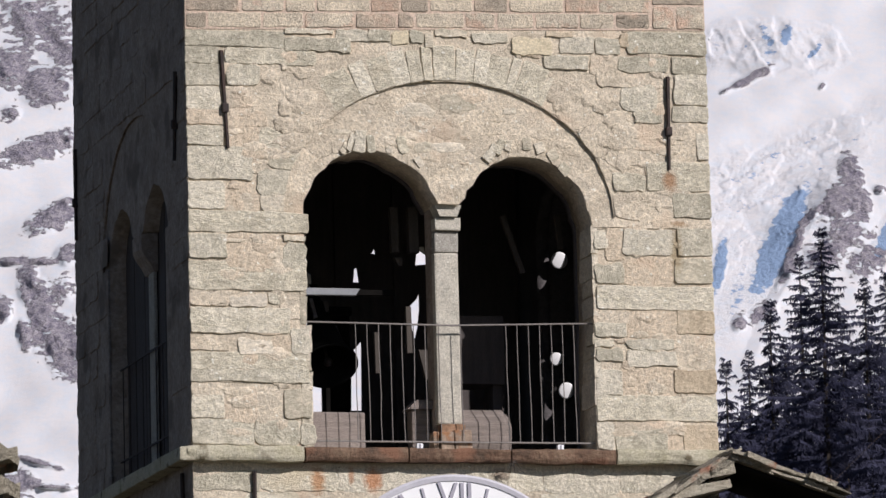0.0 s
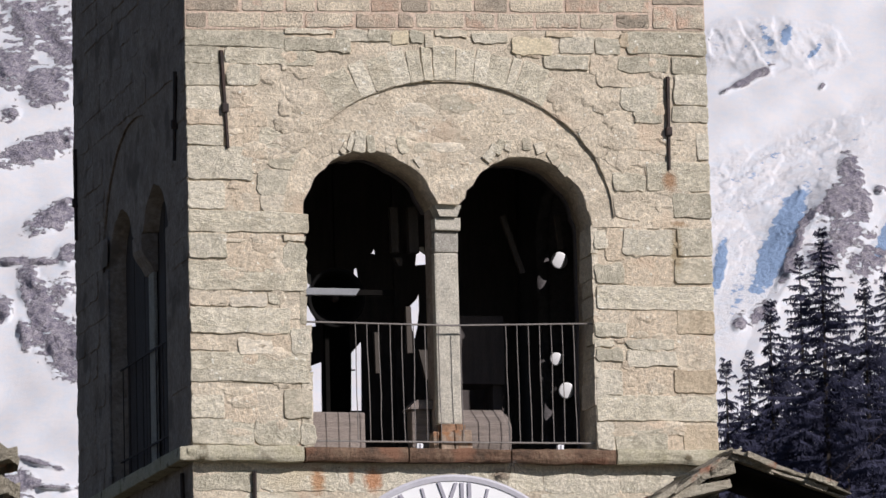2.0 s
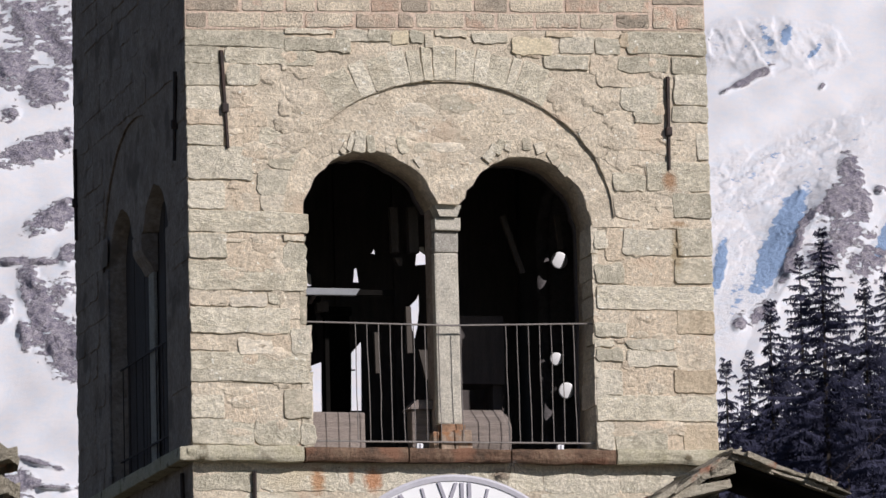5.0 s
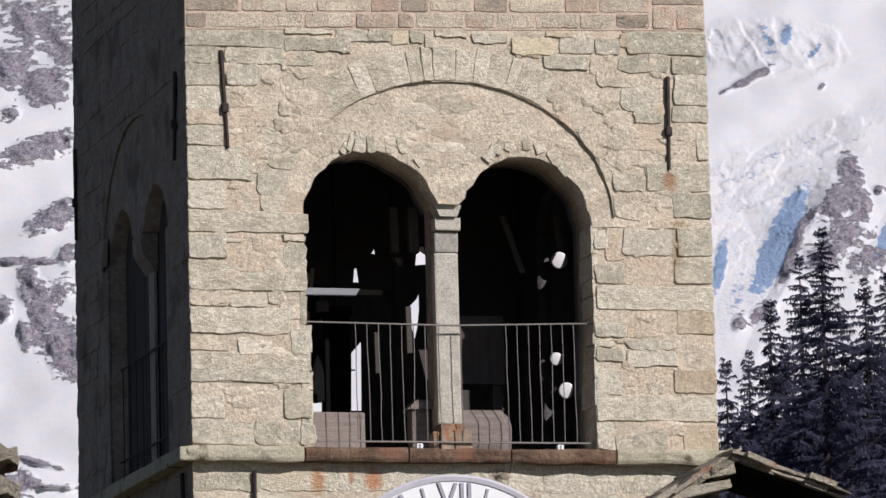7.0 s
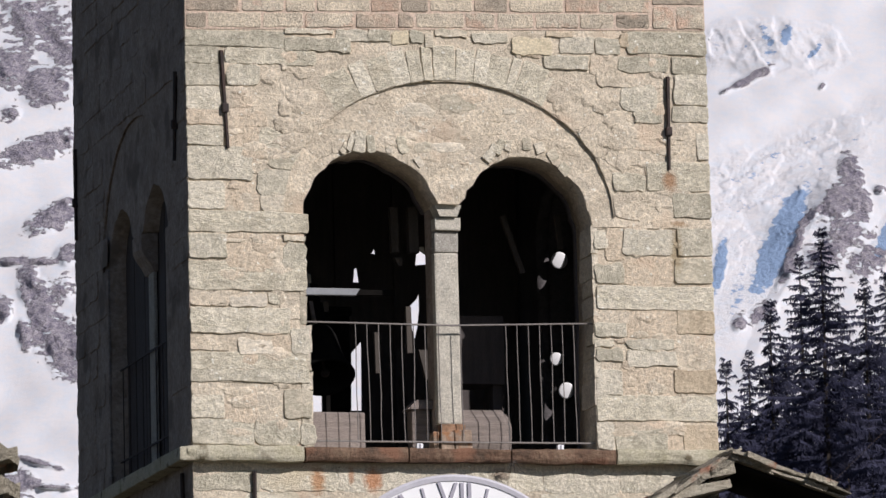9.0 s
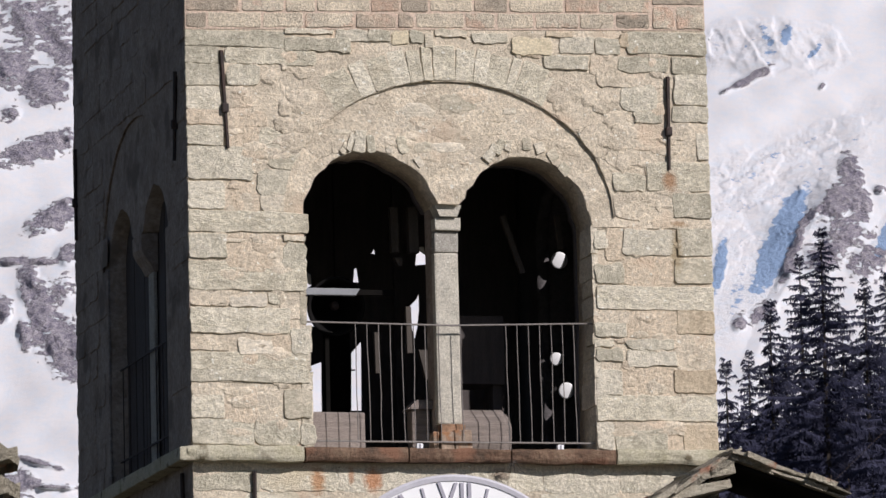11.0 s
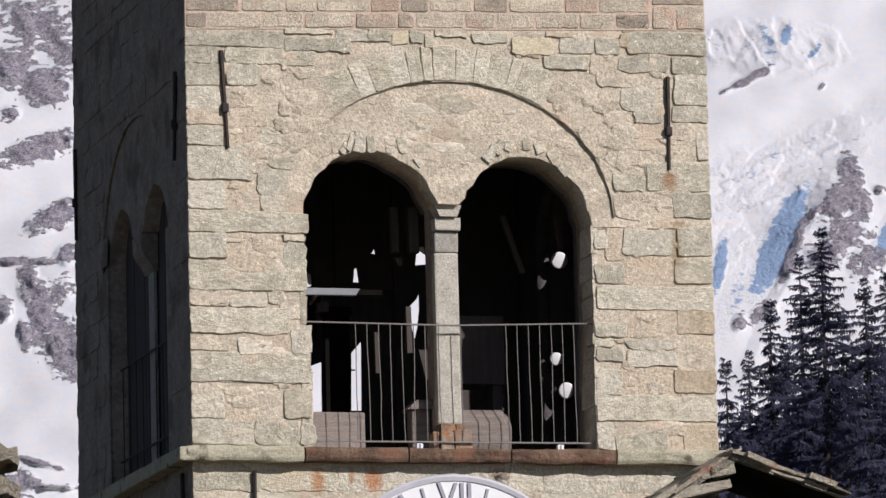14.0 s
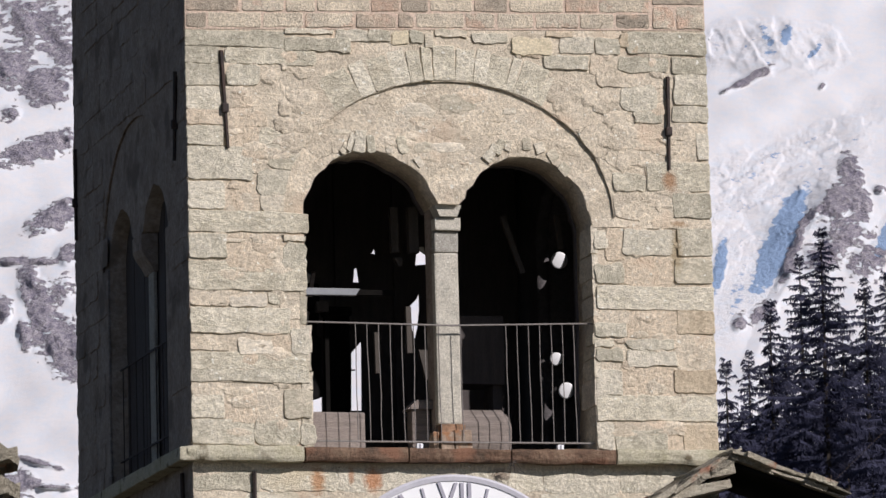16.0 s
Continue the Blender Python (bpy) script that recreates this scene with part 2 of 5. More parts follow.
def box(x0, x1, y0, y1, z0, z1, bevel=0.0, bm=None, rough=0.0, m=None):
    bm = bm or bmesh.new()
    r = bmesh.ops.create_cube(bm, size=1)
    vs = r["verts"]
    for v in vs:
        v.co = Vector(((x0 + x1) / 2 + v.co.x * (x1 - x0), (y0 + y1) / 2 + v.co.y * (y1 - y0), (z0 + z1) / 2 + v.co.z * (z1 - z0)))
        if rough:
            v.co += Vector([random.uniform(-rough, rough) for _ in range(3)])
    if m:
        bmesh.ops.transform(bm, matrix=m, verts=vs)
    if bevel:
        es = list({e for v in vs for e in v.link_edges})
        bmesh.ops.bevel(bm, geom=es, offset=bevel, segments=2, profile=0.6, affect="EDGES")
    return bm


def rod(a, b, r0, r1=None, n=8, bm=None):
    bm = bm or bmesh.new()
    a, b = Vector(a), Vector(b)
    q = (b - a).to_track_quat("Z", "Y").to_matrix().to_4x4()
    bmesh.ops.create_cone(bm, cap_ends=True, segments=n, radius1=r0, radius2=r0 if r1 is None else r1, depth=(b - a).length, matrix=Matrix.Translation((a + b) / 2) @ q)
    return bm


def lathe(profile, n=32, bm=None, m=None):
    bm = bm or bmesh.new()
    rings = []
    for r, z in profile:
        rings.append([bm.verts.new(Vector((r * math.cos(2 * math.pi * i / n), r * math.sin(2 * math.pi * i / n), z))) for i in range(n)])
    for a, b in zip(rings, rings[1:]):
        for i in range(n):
            bm.faces.new((a[i], a[(i + 1) % n], b[(i + 1) % n], b[i]))
    if m:
        bmesh.ops.transform(bm, matrix=m, verts=[v for r in rings for v in r])
    return bm


def slab(outline, holes, depth):
    """A plate in x (along), z (up) with holes, from y = 0 to depth, as a bmesh."""
    cu = bpy.data.curves.new("tmp", "CURVE")
    cu.dimensions, cu.fill_mode, cu.extrude = "2D", "BOTH", depth / 2
    for loop in [outline] + holes:
        sp = cu.splines.new("POLY")
        sp.points.add(len(loop) - 1)
        for p, (x, z) in zip(sp.points, loop):
            p.co = (x, z, 0, 1)
        sp.use_cyclic_u = True
    ob = new("tmp", cu)
    me = bpy.data.meshes.new_from_object(ob.evaluated_get(bpy.context.evaluated_depsgraph_get()))
    bm = bmesh.new()
    bm.from_mesh(me)
    bpy.data.objects.remove(ob)
    bpy.data.curves.remove(cu)
    bpy.data.meshes.remove(me)
    bmesh.ops.remove_doubles(bm, verts=bm.verts, dist=1e-5)
    for v in bm.verts:
        v.co = Vector((v.co.x, depth / 2 - v.co.z, v.co.y))
    return bm


# ---- ground, hillside and mountain ----
def ground_height(x, y):
    d = math.hypot(x - EYE[0], y - EYE[1])
    z = max(0.0, d - 75) * 0.098
    return z + 0.25 * noise.noise(Vector((x * 0.06, y * 0.06, 0))) * min(1, d / 20)


def build_ground():
    bm = bmesh.new()
    radii = [0, 5, 10, 16, 24, 34, 46, 60, 75, 95, 120, 150, 190, 240, 320, 430, 600, 850, 1200, 1700, 2500, 3500]
    n = 72
    rows = []
    for r in radii:
        row = []
        for i in range(n):
            a = 2 * math.pi * i / n
            x, y = EYE[0] + r * math.cos(a), EYE[1] + r * math.sin(a)
            away = max(0.0, math.sin(a)) if r > 75 else 1.0
            row.append(bm.verts.new((x, y, ground_height(x, y) * away)))
        rows.append(row)
    for a, b in zip(rows, rows[1:]):
        for i in range(n):
            j = (i + 1) % n
            bm.faces.new((a[i], b[i], b[j], a[j]))
    bmesh.ops.remove_doubles(bm, verts=bm.verts, dist=1e-4)
    g = part("ground", bm, MEADOW, smooth=True)
    tagged(g, "brown winter meadow with patches of snow", "ground", kind="structure")


build_ground()

FAR = 2165.0
VIEW = look(EYE, AIM, ROLL)
MOUNTAIN_AT = VIEW @ Matrix.Translation((0, 0, -FAR))

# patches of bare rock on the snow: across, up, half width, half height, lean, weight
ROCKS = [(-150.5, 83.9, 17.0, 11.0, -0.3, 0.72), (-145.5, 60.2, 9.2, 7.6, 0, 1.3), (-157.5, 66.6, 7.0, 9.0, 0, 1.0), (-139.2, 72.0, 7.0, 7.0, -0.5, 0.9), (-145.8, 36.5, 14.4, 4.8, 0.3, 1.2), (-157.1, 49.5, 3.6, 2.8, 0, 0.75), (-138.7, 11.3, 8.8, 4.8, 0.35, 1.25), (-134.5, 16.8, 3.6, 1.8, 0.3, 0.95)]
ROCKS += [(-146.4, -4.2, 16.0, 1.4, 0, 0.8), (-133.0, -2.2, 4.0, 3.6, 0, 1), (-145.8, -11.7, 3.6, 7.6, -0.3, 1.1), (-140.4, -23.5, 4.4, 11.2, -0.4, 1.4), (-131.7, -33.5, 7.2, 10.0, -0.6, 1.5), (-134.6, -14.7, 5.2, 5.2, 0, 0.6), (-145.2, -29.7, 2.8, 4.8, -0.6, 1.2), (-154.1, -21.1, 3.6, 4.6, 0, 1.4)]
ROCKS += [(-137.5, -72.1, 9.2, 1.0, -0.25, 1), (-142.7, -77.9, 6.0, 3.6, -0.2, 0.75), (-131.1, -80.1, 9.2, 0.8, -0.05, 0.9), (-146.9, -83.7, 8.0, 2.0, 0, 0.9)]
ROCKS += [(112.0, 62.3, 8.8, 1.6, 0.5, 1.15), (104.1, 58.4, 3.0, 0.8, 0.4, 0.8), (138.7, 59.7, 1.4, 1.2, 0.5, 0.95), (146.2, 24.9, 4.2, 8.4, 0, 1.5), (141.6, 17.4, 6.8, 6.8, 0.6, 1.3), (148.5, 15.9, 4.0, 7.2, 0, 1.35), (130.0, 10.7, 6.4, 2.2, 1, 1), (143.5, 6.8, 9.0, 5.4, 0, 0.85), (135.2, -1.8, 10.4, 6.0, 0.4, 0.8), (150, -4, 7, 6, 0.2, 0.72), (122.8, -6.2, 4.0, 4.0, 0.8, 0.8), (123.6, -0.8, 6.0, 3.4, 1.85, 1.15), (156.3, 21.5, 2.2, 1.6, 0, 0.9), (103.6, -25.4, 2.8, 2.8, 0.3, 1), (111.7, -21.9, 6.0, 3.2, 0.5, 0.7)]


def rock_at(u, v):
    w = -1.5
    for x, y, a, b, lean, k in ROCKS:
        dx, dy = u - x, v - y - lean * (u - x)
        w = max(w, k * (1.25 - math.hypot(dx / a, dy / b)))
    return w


# painted blue shade and glacier ice: across, up, half length, half width, angle
ICE_SHADES = [(119.5, 3, 25, 5.6, 62, 1.0), (104, -14, 20, 6.5, 66, 0.42), (97.5, -6, 12, 2.6, 76, 0.9), (127, 79, 5.5, 2.6, 70, 0.75), (100, 73, 10, 4, 70, 0.35), (112, 74, 10, 2, 60, 0.35), (137, 73, 7, 1.6, 50, 0.6), (140, 66, 12, 2, 25, 0.35), (128, 38, 14, 1.6, 15, 0.35), (108, 26, 14, 2.5, 15, 0.4), (126, 28, 16, 1.6, 25, 0.35), (106, 18, 12, 2, 30, 0.4), (145, 38, 12, 1.5, 20, 0.4), (157, 4, 12, 3, 62, 0.9), (-152, -86, 14, 4, 5, 0.35)]


def ice_shade_at(u, v):
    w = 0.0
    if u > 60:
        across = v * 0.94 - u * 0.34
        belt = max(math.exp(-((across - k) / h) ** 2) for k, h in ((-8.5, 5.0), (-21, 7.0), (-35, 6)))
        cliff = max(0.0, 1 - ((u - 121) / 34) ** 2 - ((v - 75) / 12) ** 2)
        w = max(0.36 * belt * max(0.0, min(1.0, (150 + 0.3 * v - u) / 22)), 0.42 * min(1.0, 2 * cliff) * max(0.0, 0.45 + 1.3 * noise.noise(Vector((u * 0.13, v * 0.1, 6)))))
    for x, y, a, b, turn, k in ICE_SHADES:
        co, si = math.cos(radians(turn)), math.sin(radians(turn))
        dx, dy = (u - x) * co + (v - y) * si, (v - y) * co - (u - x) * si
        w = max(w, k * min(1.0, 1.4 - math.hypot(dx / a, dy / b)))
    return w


def facets(x, y, seed):
    """Tilted flat blocks of broken ice, one for each cell."""
    p = Vector((x + 0.25 * noise.noise(Vector((x * 2, y * 2, seed))), y, seed))
    q = noise.voronoi(p)[1][0]
    tilt = noise.cell_vector(q * 5.3)
    return 0.9 * noise.cell(q * 7.7) + 1.6 * ((p.x - q.x) * tilt.x + (p.y - q.y) * tilt.y)


def mountain_depth(u, v):
    """Rise of the slope behind the picture plane, in metres."""
    p = Vector((u * 0.02, v * 0.03, 0.0))
    d = 1.25 * v + 7 * noise.noise(p) + 1.8 * noise.noise(p * 3.1)
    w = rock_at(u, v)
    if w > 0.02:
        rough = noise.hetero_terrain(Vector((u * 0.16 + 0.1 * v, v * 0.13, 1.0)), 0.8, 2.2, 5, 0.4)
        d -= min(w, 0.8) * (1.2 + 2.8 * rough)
    along, across = u * 0.94 + v * 0.34, v * 0.94 - u * 0.34
    if u > 60:
        # ice cliff, then two tilted belts of crevasses
        cliff = max(0.0, 1 - ((u - 121) / 34) ** 2 - ((v - 75 - 3 * noise.noise(Vector((u * 0.09, 0, 4)))) / 12) ** 2)
        if cliff > 0:
            shard = noise.ridged_multi_fractal(Vector((u * 0.11 + 0.07 * v, v * 0.10 - 0.03 * u, 2.0)), 0.9, 2.3, 5, 1.0, 2.0)
            d -= min(1, 1.4 * cliff) * (1.2 * shard + 1.7 * facets(u * 0.10 + 0.03 * v, v * 0.075, 7.0))
        for centre, half, deep in ((-8.5, 5.5, 1.0), (-21, 8.0, 1.1), (-35, 7, 0.9)):
            belt = math.exp(-((across - centre - 2 * noise.noise(Vector((along * 0.06, centre, 0)))) / half) ** 2)
            fade = max(0.0, min(1.0, (150 + 0.3 * v - u) / 22))
            if belt * fade > 0.02:
                d -= fade * belt * deep * (0.5 * noise.ridged_multi_fractal(Vector((along * 0.11, across * 0.30, centre)), 0.9, 2.2, 5, 1.0, 2.0) + 0.8 * facets(along * 0.12, across * 0.26, 3.0))
    # the spur: a steep shaded face, a sharp ridge and a gentle sunny back
    if -60 < v < 37 and u > 60:
        off = u - (143.5 - 0.5 * (34 - v) + 1.6 * noise.noise(Vector((v * 0.13, 2, 0))) + 0.8 * noise.noise(Vector((v * 0.45, 5, 0))))
        tall = max(0.0, min(3.6, 0.2 * (37 - v))) * max(0.0, min(1.0, (v + 60) / 40))
        d -= tall * (max(0.0, 1 + off / 4.6) if off < 0 else max(0.0, 1 - off / (12 + 0.5 * (34 - v))))
    return d


def build_mountain():
    us = [-420, -330, -260, -200] + [-170 + 0.55 * i for i in range(0, 85)] + [-118 + 9 * i for i in range(0, 23)] + [90 + 0.55 * i for i in range(0, 142)] + [176, 195, 230, 290, 360, 450]
    vs = [-160 + 12 * i for i in range(5)] + [-98 + 0.6 * i for i in range(0, 325)] + [105, 125, 150, 190, 240, 300]
    verts, rock, ice_shade = [], [], []
    for v in vs:
        for u in us:
            verts.append((u, v, -mountain_depth(u, v)))
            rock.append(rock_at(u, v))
            ice_shade.append(ice_shade_at(u, v))
    w = len(us)
    faces = [(j * w + i, j * w + i + 1, (j + 1) * w + i + 1, (j + 1) * w + i) for j in range(len(vs) - 1) for i in range(w - 1)]
    me = bpy.data.meshes.new("backdrop")
    me.from_pydata(verts, [], faces)
    at = me.attributes.new("bare", "FLOAT", "POINT")
    at.data.foreach_set("value", rock)
    at = me.attributes.new("ice_shade", "FLOAT", "POINT")
    at.data.foreach_set("value", ice_shade)
    me.polygons.foreach_set("use_smooth", [True] * len(me.polygons))
    m = bpy.data.materials.new("snow_and_rock")
    m.use_nodes = True
    t = m.node_tree
    n, l = t.nodes, t.links
    b = n["Principled BSDF"]
    b.inputs["Roughness"].default_value = 0.9
    a = n.new("ShaderNodeAttribute")
    a.attribute_name = "bare"
    co = n.new("ShaderNodeTexCoord")
    mp = n.new("ShaderNodeMapping")
    mp.inputs["Scale"].default_value = (0.24, 0.30, 0.3)
    mp.inputs["Rotation"].default_value = (0, 0, 0.5)
    l.new(co.outputs["Object"], mp.inputs["Vector"])
    no = n.new("ShaderNodeTexNoise")
    no.inputs["Scale"].default_value, no.inputs["Detail"].default_value, no.inputs["Roughness"].default_value = 1.0, 9, 0.60
    l.new(mp.outputs[0], no.inputs["Vector"])
    sm = n.new("ShaderNodeMath")
    sm.operation = "MULTIPLY_ADD"
    l.new(no.outputs["Fac"], sm.inputs[0])
    sm.inputs[1].default_value = 3.4
    l.new(a.outputs["Fac"], sm.inputs[2])
    mr = n.new("ShaderNodeMapRange")
    mr.inputs["From Min"].default_value, mr.inputs["From Max"].default_value = 1.98, 2.12
    l.new(sm.outputs[0], mr.inputs["Value"])
    rk = n.new("ShaderNodeTexNoise")
    rk.inputs["Scale"].default_value, rk.inputs["Detail"].default_value, rk.inputs["Roughness"].default_value = 0.42, 10, 0.68
    l.new(co.outputs["Object"], rk.inputs["Vector"])
    rr = n.new("ShaderNodeValToRGB")
    rr.color_ramp.elements[0].position, rr.color_ramp.elements[0].color = 0.36, (0.21, 0.19, 0.255, 1)
    rr.color_ramp.elements[1].position, rr.color_ramp.elements[1].color = 0.64, (0.50, 0.46, 0.50, 1)
    l.new(rk.outputs["Fac"], rr.inputs["Fac"])
    sn = n.new("ShaderNodeValToRGB")
    sn.color_ramp.elements[0].position, sn.color_ramp.elements[0].color = 0.3, (0.60, 0.63, 0.69, 1)
    sn.color_ramp.elements[1].position, sn.color_ramp.elements[1].color = 0.6, (0.672, 0.65, 0.665, 1)
    l.new(no.outputs["Fac"], sn.inputs["Fac"])
    mx = n.new("ShaderNodeMix")
    mx.data_type = "RGBA"
    l.new(mr.outputs[0], mx.inputs["Factor"])
    l.new(sn.outputs[0], mx.inputs["A"])
    l.new(rr.outputs[0], mx.inputs["B"])
    l.new(mx.outputs["Result"], b.inputs["Base Color"])
    bp = n.new("ShaderNodeBump")
    bp.inputs["Strength"].default_value, bp.inputs["Distance"].default_value = 0.9, 3.6
    bm_ = n.new("ShaderNodeMath")
    bm_.operation = "MULTIPLY"
    rough_snow = n.new("ShaderNodeMath")
    rough_snow.operation = "MULTIPLY_ADD"
    l.new(mr.outputs[0], rough_snow.inputs[0])
    rough_snow.inputs[1].default_value, rough_snow.inputs[2].default_value = 1.0, 0.04
    ic = n.new("ShaderNodeAttribute")
    ic.attribute_name = "ice_shade"
    more = n.new("ShaderNodeMath")
    more.operation = "MULTIPLY_ADD"
    l.new(ic.outputs["Fac"], more.inputs[0])
    more.inputs[1].default_value = 0.55
    l.new(rough_snow.outputs[0], more.inputs[2])
    l.new(rk.outputs["Fac"], bm_.inputs[0])
    l.new(more.outputs[0], bm_.inputs[1])
    l.new(bm_.outputs[0], bp.inputs["Height"])
    # blue mixed into the snow for its shade and for ice
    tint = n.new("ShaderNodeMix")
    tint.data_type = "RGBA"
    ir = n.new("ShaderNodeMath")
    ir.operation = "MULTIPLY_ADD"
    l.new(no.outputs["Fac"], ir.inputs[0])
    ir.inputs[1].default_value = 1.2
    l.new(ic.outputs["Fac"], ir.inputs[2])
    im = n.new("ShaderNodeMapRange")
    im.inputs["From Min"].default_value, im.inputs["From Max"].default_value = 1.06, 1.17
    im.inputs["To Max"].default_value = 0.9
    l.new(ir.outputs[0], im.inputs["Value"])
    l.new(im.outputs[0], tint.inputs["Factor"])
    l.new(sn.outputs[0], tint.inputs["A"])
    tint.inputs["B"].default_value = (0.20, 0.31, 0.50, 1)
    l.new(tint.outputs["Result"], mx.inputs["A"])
    l.new(bp.outputs[0], b.inputs["Normal"])
    me.materials.append(m)
    ob = new("backdrop", me)
    ob.matrix_world = MOUNTAIN_AT
    tagged(ob, "snow-covered alpine mountainside with bare rock and broken glacier ice", "mountain", kind="structure")


build_mountain()


# ---- bell tower ----
W, D, T = 4.6, 4.64, 0.62
SILL, SPRING, TOP, LOW = 8.03, 9.99, 13.0, -0.5
OPEN = [(0.998, 2.18), (2.385, 3.53)]
tower = thing("bell_tower", (2.3, 2.32, 0), "square rough-stone bell tower with paired round belfry arches", "bell tower")


def arch_loop(x0, x1, z0, spring, wobble=0.016, n=26):
    c, r = (x0 + x1) / 2, (x1 - x0) / 2
    pts = [(x0, z0)] + [(x0 + random.uniform(-wobble, wobble), z0 + (spring - z0) * k / 9) for k in range(1, 9)]
    for k in range(n + 1):
        a = math.pi * (1 - k / n)
        q = r + random.uniform(-wobble, wobble)
        pts.append((c + q * math.cos(a), spring + q * math.sin(a)))
    pts += [(x1 + random.uniform(-wobble, wobble), z0 + (spring - z0) * k / 9) for k in range(8, 0, -1)] + [(x1, z0)]
    return pts


RELIEF = (2.283, 10.03, 1.45, 1.17)     # centre, springing, half width and rise of the large arch
STEP = 0.023


def relief_loop(relief, openings):
    c, s, a, b = relief
    x0, x1 = openings[0][0], openings[1][1]
    pts = [(x0, SILL), (x0, s)]
    for k in range(41):
        q = math.pi * (1 - k / 40)
        pts.append((c + a * math.cos(q) + random.uniform(-0.006, 0.006), s + b * math.sin(q) + random.uniform(-0.006, 0.006)))
    return pts + [(x1, s), (x1, SILL)]


def twin_loop(openings, spring):
    """Both arches as one hole, open behind the column."""
    first, second = (arch_loop(a, b, SILL, spring) for a, b in openings)
    mid = (openings[0][1] + openings[1][0]) / 2
    meet = spring + 0.15
    left = [p for p in first if p[0] < (openings[0][0] + openings[0][1]) / 2 or p[1] > meet]
    right = [p for p in second if p[0] > (openings[1][0] + openings[1][1]) / 2 or p[1] > meet]
    return left + [(mid - 0.095, meet), (mid + 0.085, meet)] + right


def wall(name, m, width, openings, relief, core=MORTAR, spring=SPRING):
    """A belfry wall: a main leaf with two arches, a thin outer leaf that leaves the large arch open, and an inner leaf
    darkened as unlit.
    """
    rim = [(0, LOW), (width, LOW), (width, TOP), (0, TOP)]
    hole = twin_loop(openings, spring)
    leaves = []
    for y0, y1, cut in ((STEP, T - 0.12, hole), (0, STEP, relief_loop(relief, openings)), (T - 0.12, T, hole)):
        bm = slab(rim, [cut], y1 - y0)
        bmesh.ops.translate(bm, verts=bm.verts, vec=(0, y0, 0))
        bmesh.ops.transform(bm, matrix=m, verts=bm.verts)
        leaves.append(bm)
    ob = part(name, leaves[0], core, tower)
    part("outer_leaf", leaves[1], core if core is SHADED_STONE else MORTAR, ob)
    part("inner_leaf", leaves[2], UNLIT_PLASTER, ob, "inner plaster darkened for the unlit belfry")
    return ob


side = D - 2 * T
SIDE_OPEN = [(1.4 - T - 0.5, 1.4 - T + 0.5), (2.78 - T - 0.5, 2.78 - T + 0.5)]
SIDE_RELIEF = (2.09 - T, 10.03, 1.4, 1.17)
front_wall = wall("front_wall", Matrix(), W, OPEN, RELIEF)
back_wall = wall("back_wall", Matrix.Translation((0, D, 0)) @ Matrix.Diagonal((1, -1, 1, 1)), W, OPEN, RELIEF)
left_wall = wall("side_wall", Matrix(((0, 1, 0, 0), (1, 0, 0, T), (0, 0, 1, 0), (0, 0, 0, 1))), side, SIDE_OPEN, SIDE_RELIEF, SHADED_STONE)
right_wall = wall("side_wall", Matrix(((0, -1, 0, W), (1, 0, 0, T), (0, 0, 1, 0), (0, 0, 0, 1))), side, SIDE_OPEN, SIDE_RELIEF, UNLIT_PLASTER, 10.3)
# plates that bring the darker shade colour round the mortar corners
part("corner_plate", box(-0.003, 0.0, 0.03, T, 7.0, TOP), SHADED_STONE, tower, "darker stone colour for the shaded corner")
part("corner_plate", box(-0.003, 0.0, D - T, D - 0.01, 7.0, TOP), SHADED_STONE, tower, "darker stone colour for the shaded corner")
part("belfry_floor", box(T, W - T, T, D - T, 7.8, 8.0), UNLIT_PLASTER, tower, "dark belfry floor")
part("belfry_vault", box(T, W - T, T, D - T, 11.3, 11.5), UNLIT_PLASTER, tower, "dark belfry ceiling")
part("top_slab", box(0.05, W - 0.05, 0.05, D - 0.05, TOP, TOP + 0.1, 0.02), SLATE, tower)


# ---- string course ----
random.seed(3)
course = thing("string_course", (2.3, 0, 7.9), "projecting stone string course, pale and rust-stained slabs", "ledge")
CUTS = [(-0.07, 0.93, 1), (0.945, 1.83, 0), (1.845, 2.725, 0), (2.74, 3.655, 0), (3.67, 4.68, 1)]
for x0, x1, pale in CUTS:
    z1 = 8.035 if pale else 8.025
    bm = box(x0, x1, -0.14, -0.002, 7.91, z1, 0.0)
    bmesh.ops.subdivide_edges(bm, edges=bm.edges, cuts=8, use_grid_fill=True)
    for v in bm.verts:
        v.co += Vector((0.3, 1, 1)) * (0.016 * noise.noise(v.co * 5) + 0.010 * noise.noise(v.co * 17))
        if v.co.y < -0.1:
            v.co.y += 2.2 * max(0.0, abs(v.co.z - 7.97) - 0.03) ** 1.2 * 0.5
        near_end = min(v.co.x - x0, x1 - v.co.x)
        if near_end < 0.05 and v.co.y < -0.05:
            v.co.y += 0.25 * (0.05 - near_end)
    part("slab", bm, LEDGE_PALE if pale else LEDGE_RUST, course, "" if pale else "rust-brown slab", smooth=False)
y = -0.12
while y < D:
    w = random.uniform(0.7, 1.0)
    part("slab", box(-0.14, -0.002, y, y + w - 0.015, 7.91, 8.03, 0.015, rough=0.006), LEDGE_PALE, course)
    y += w

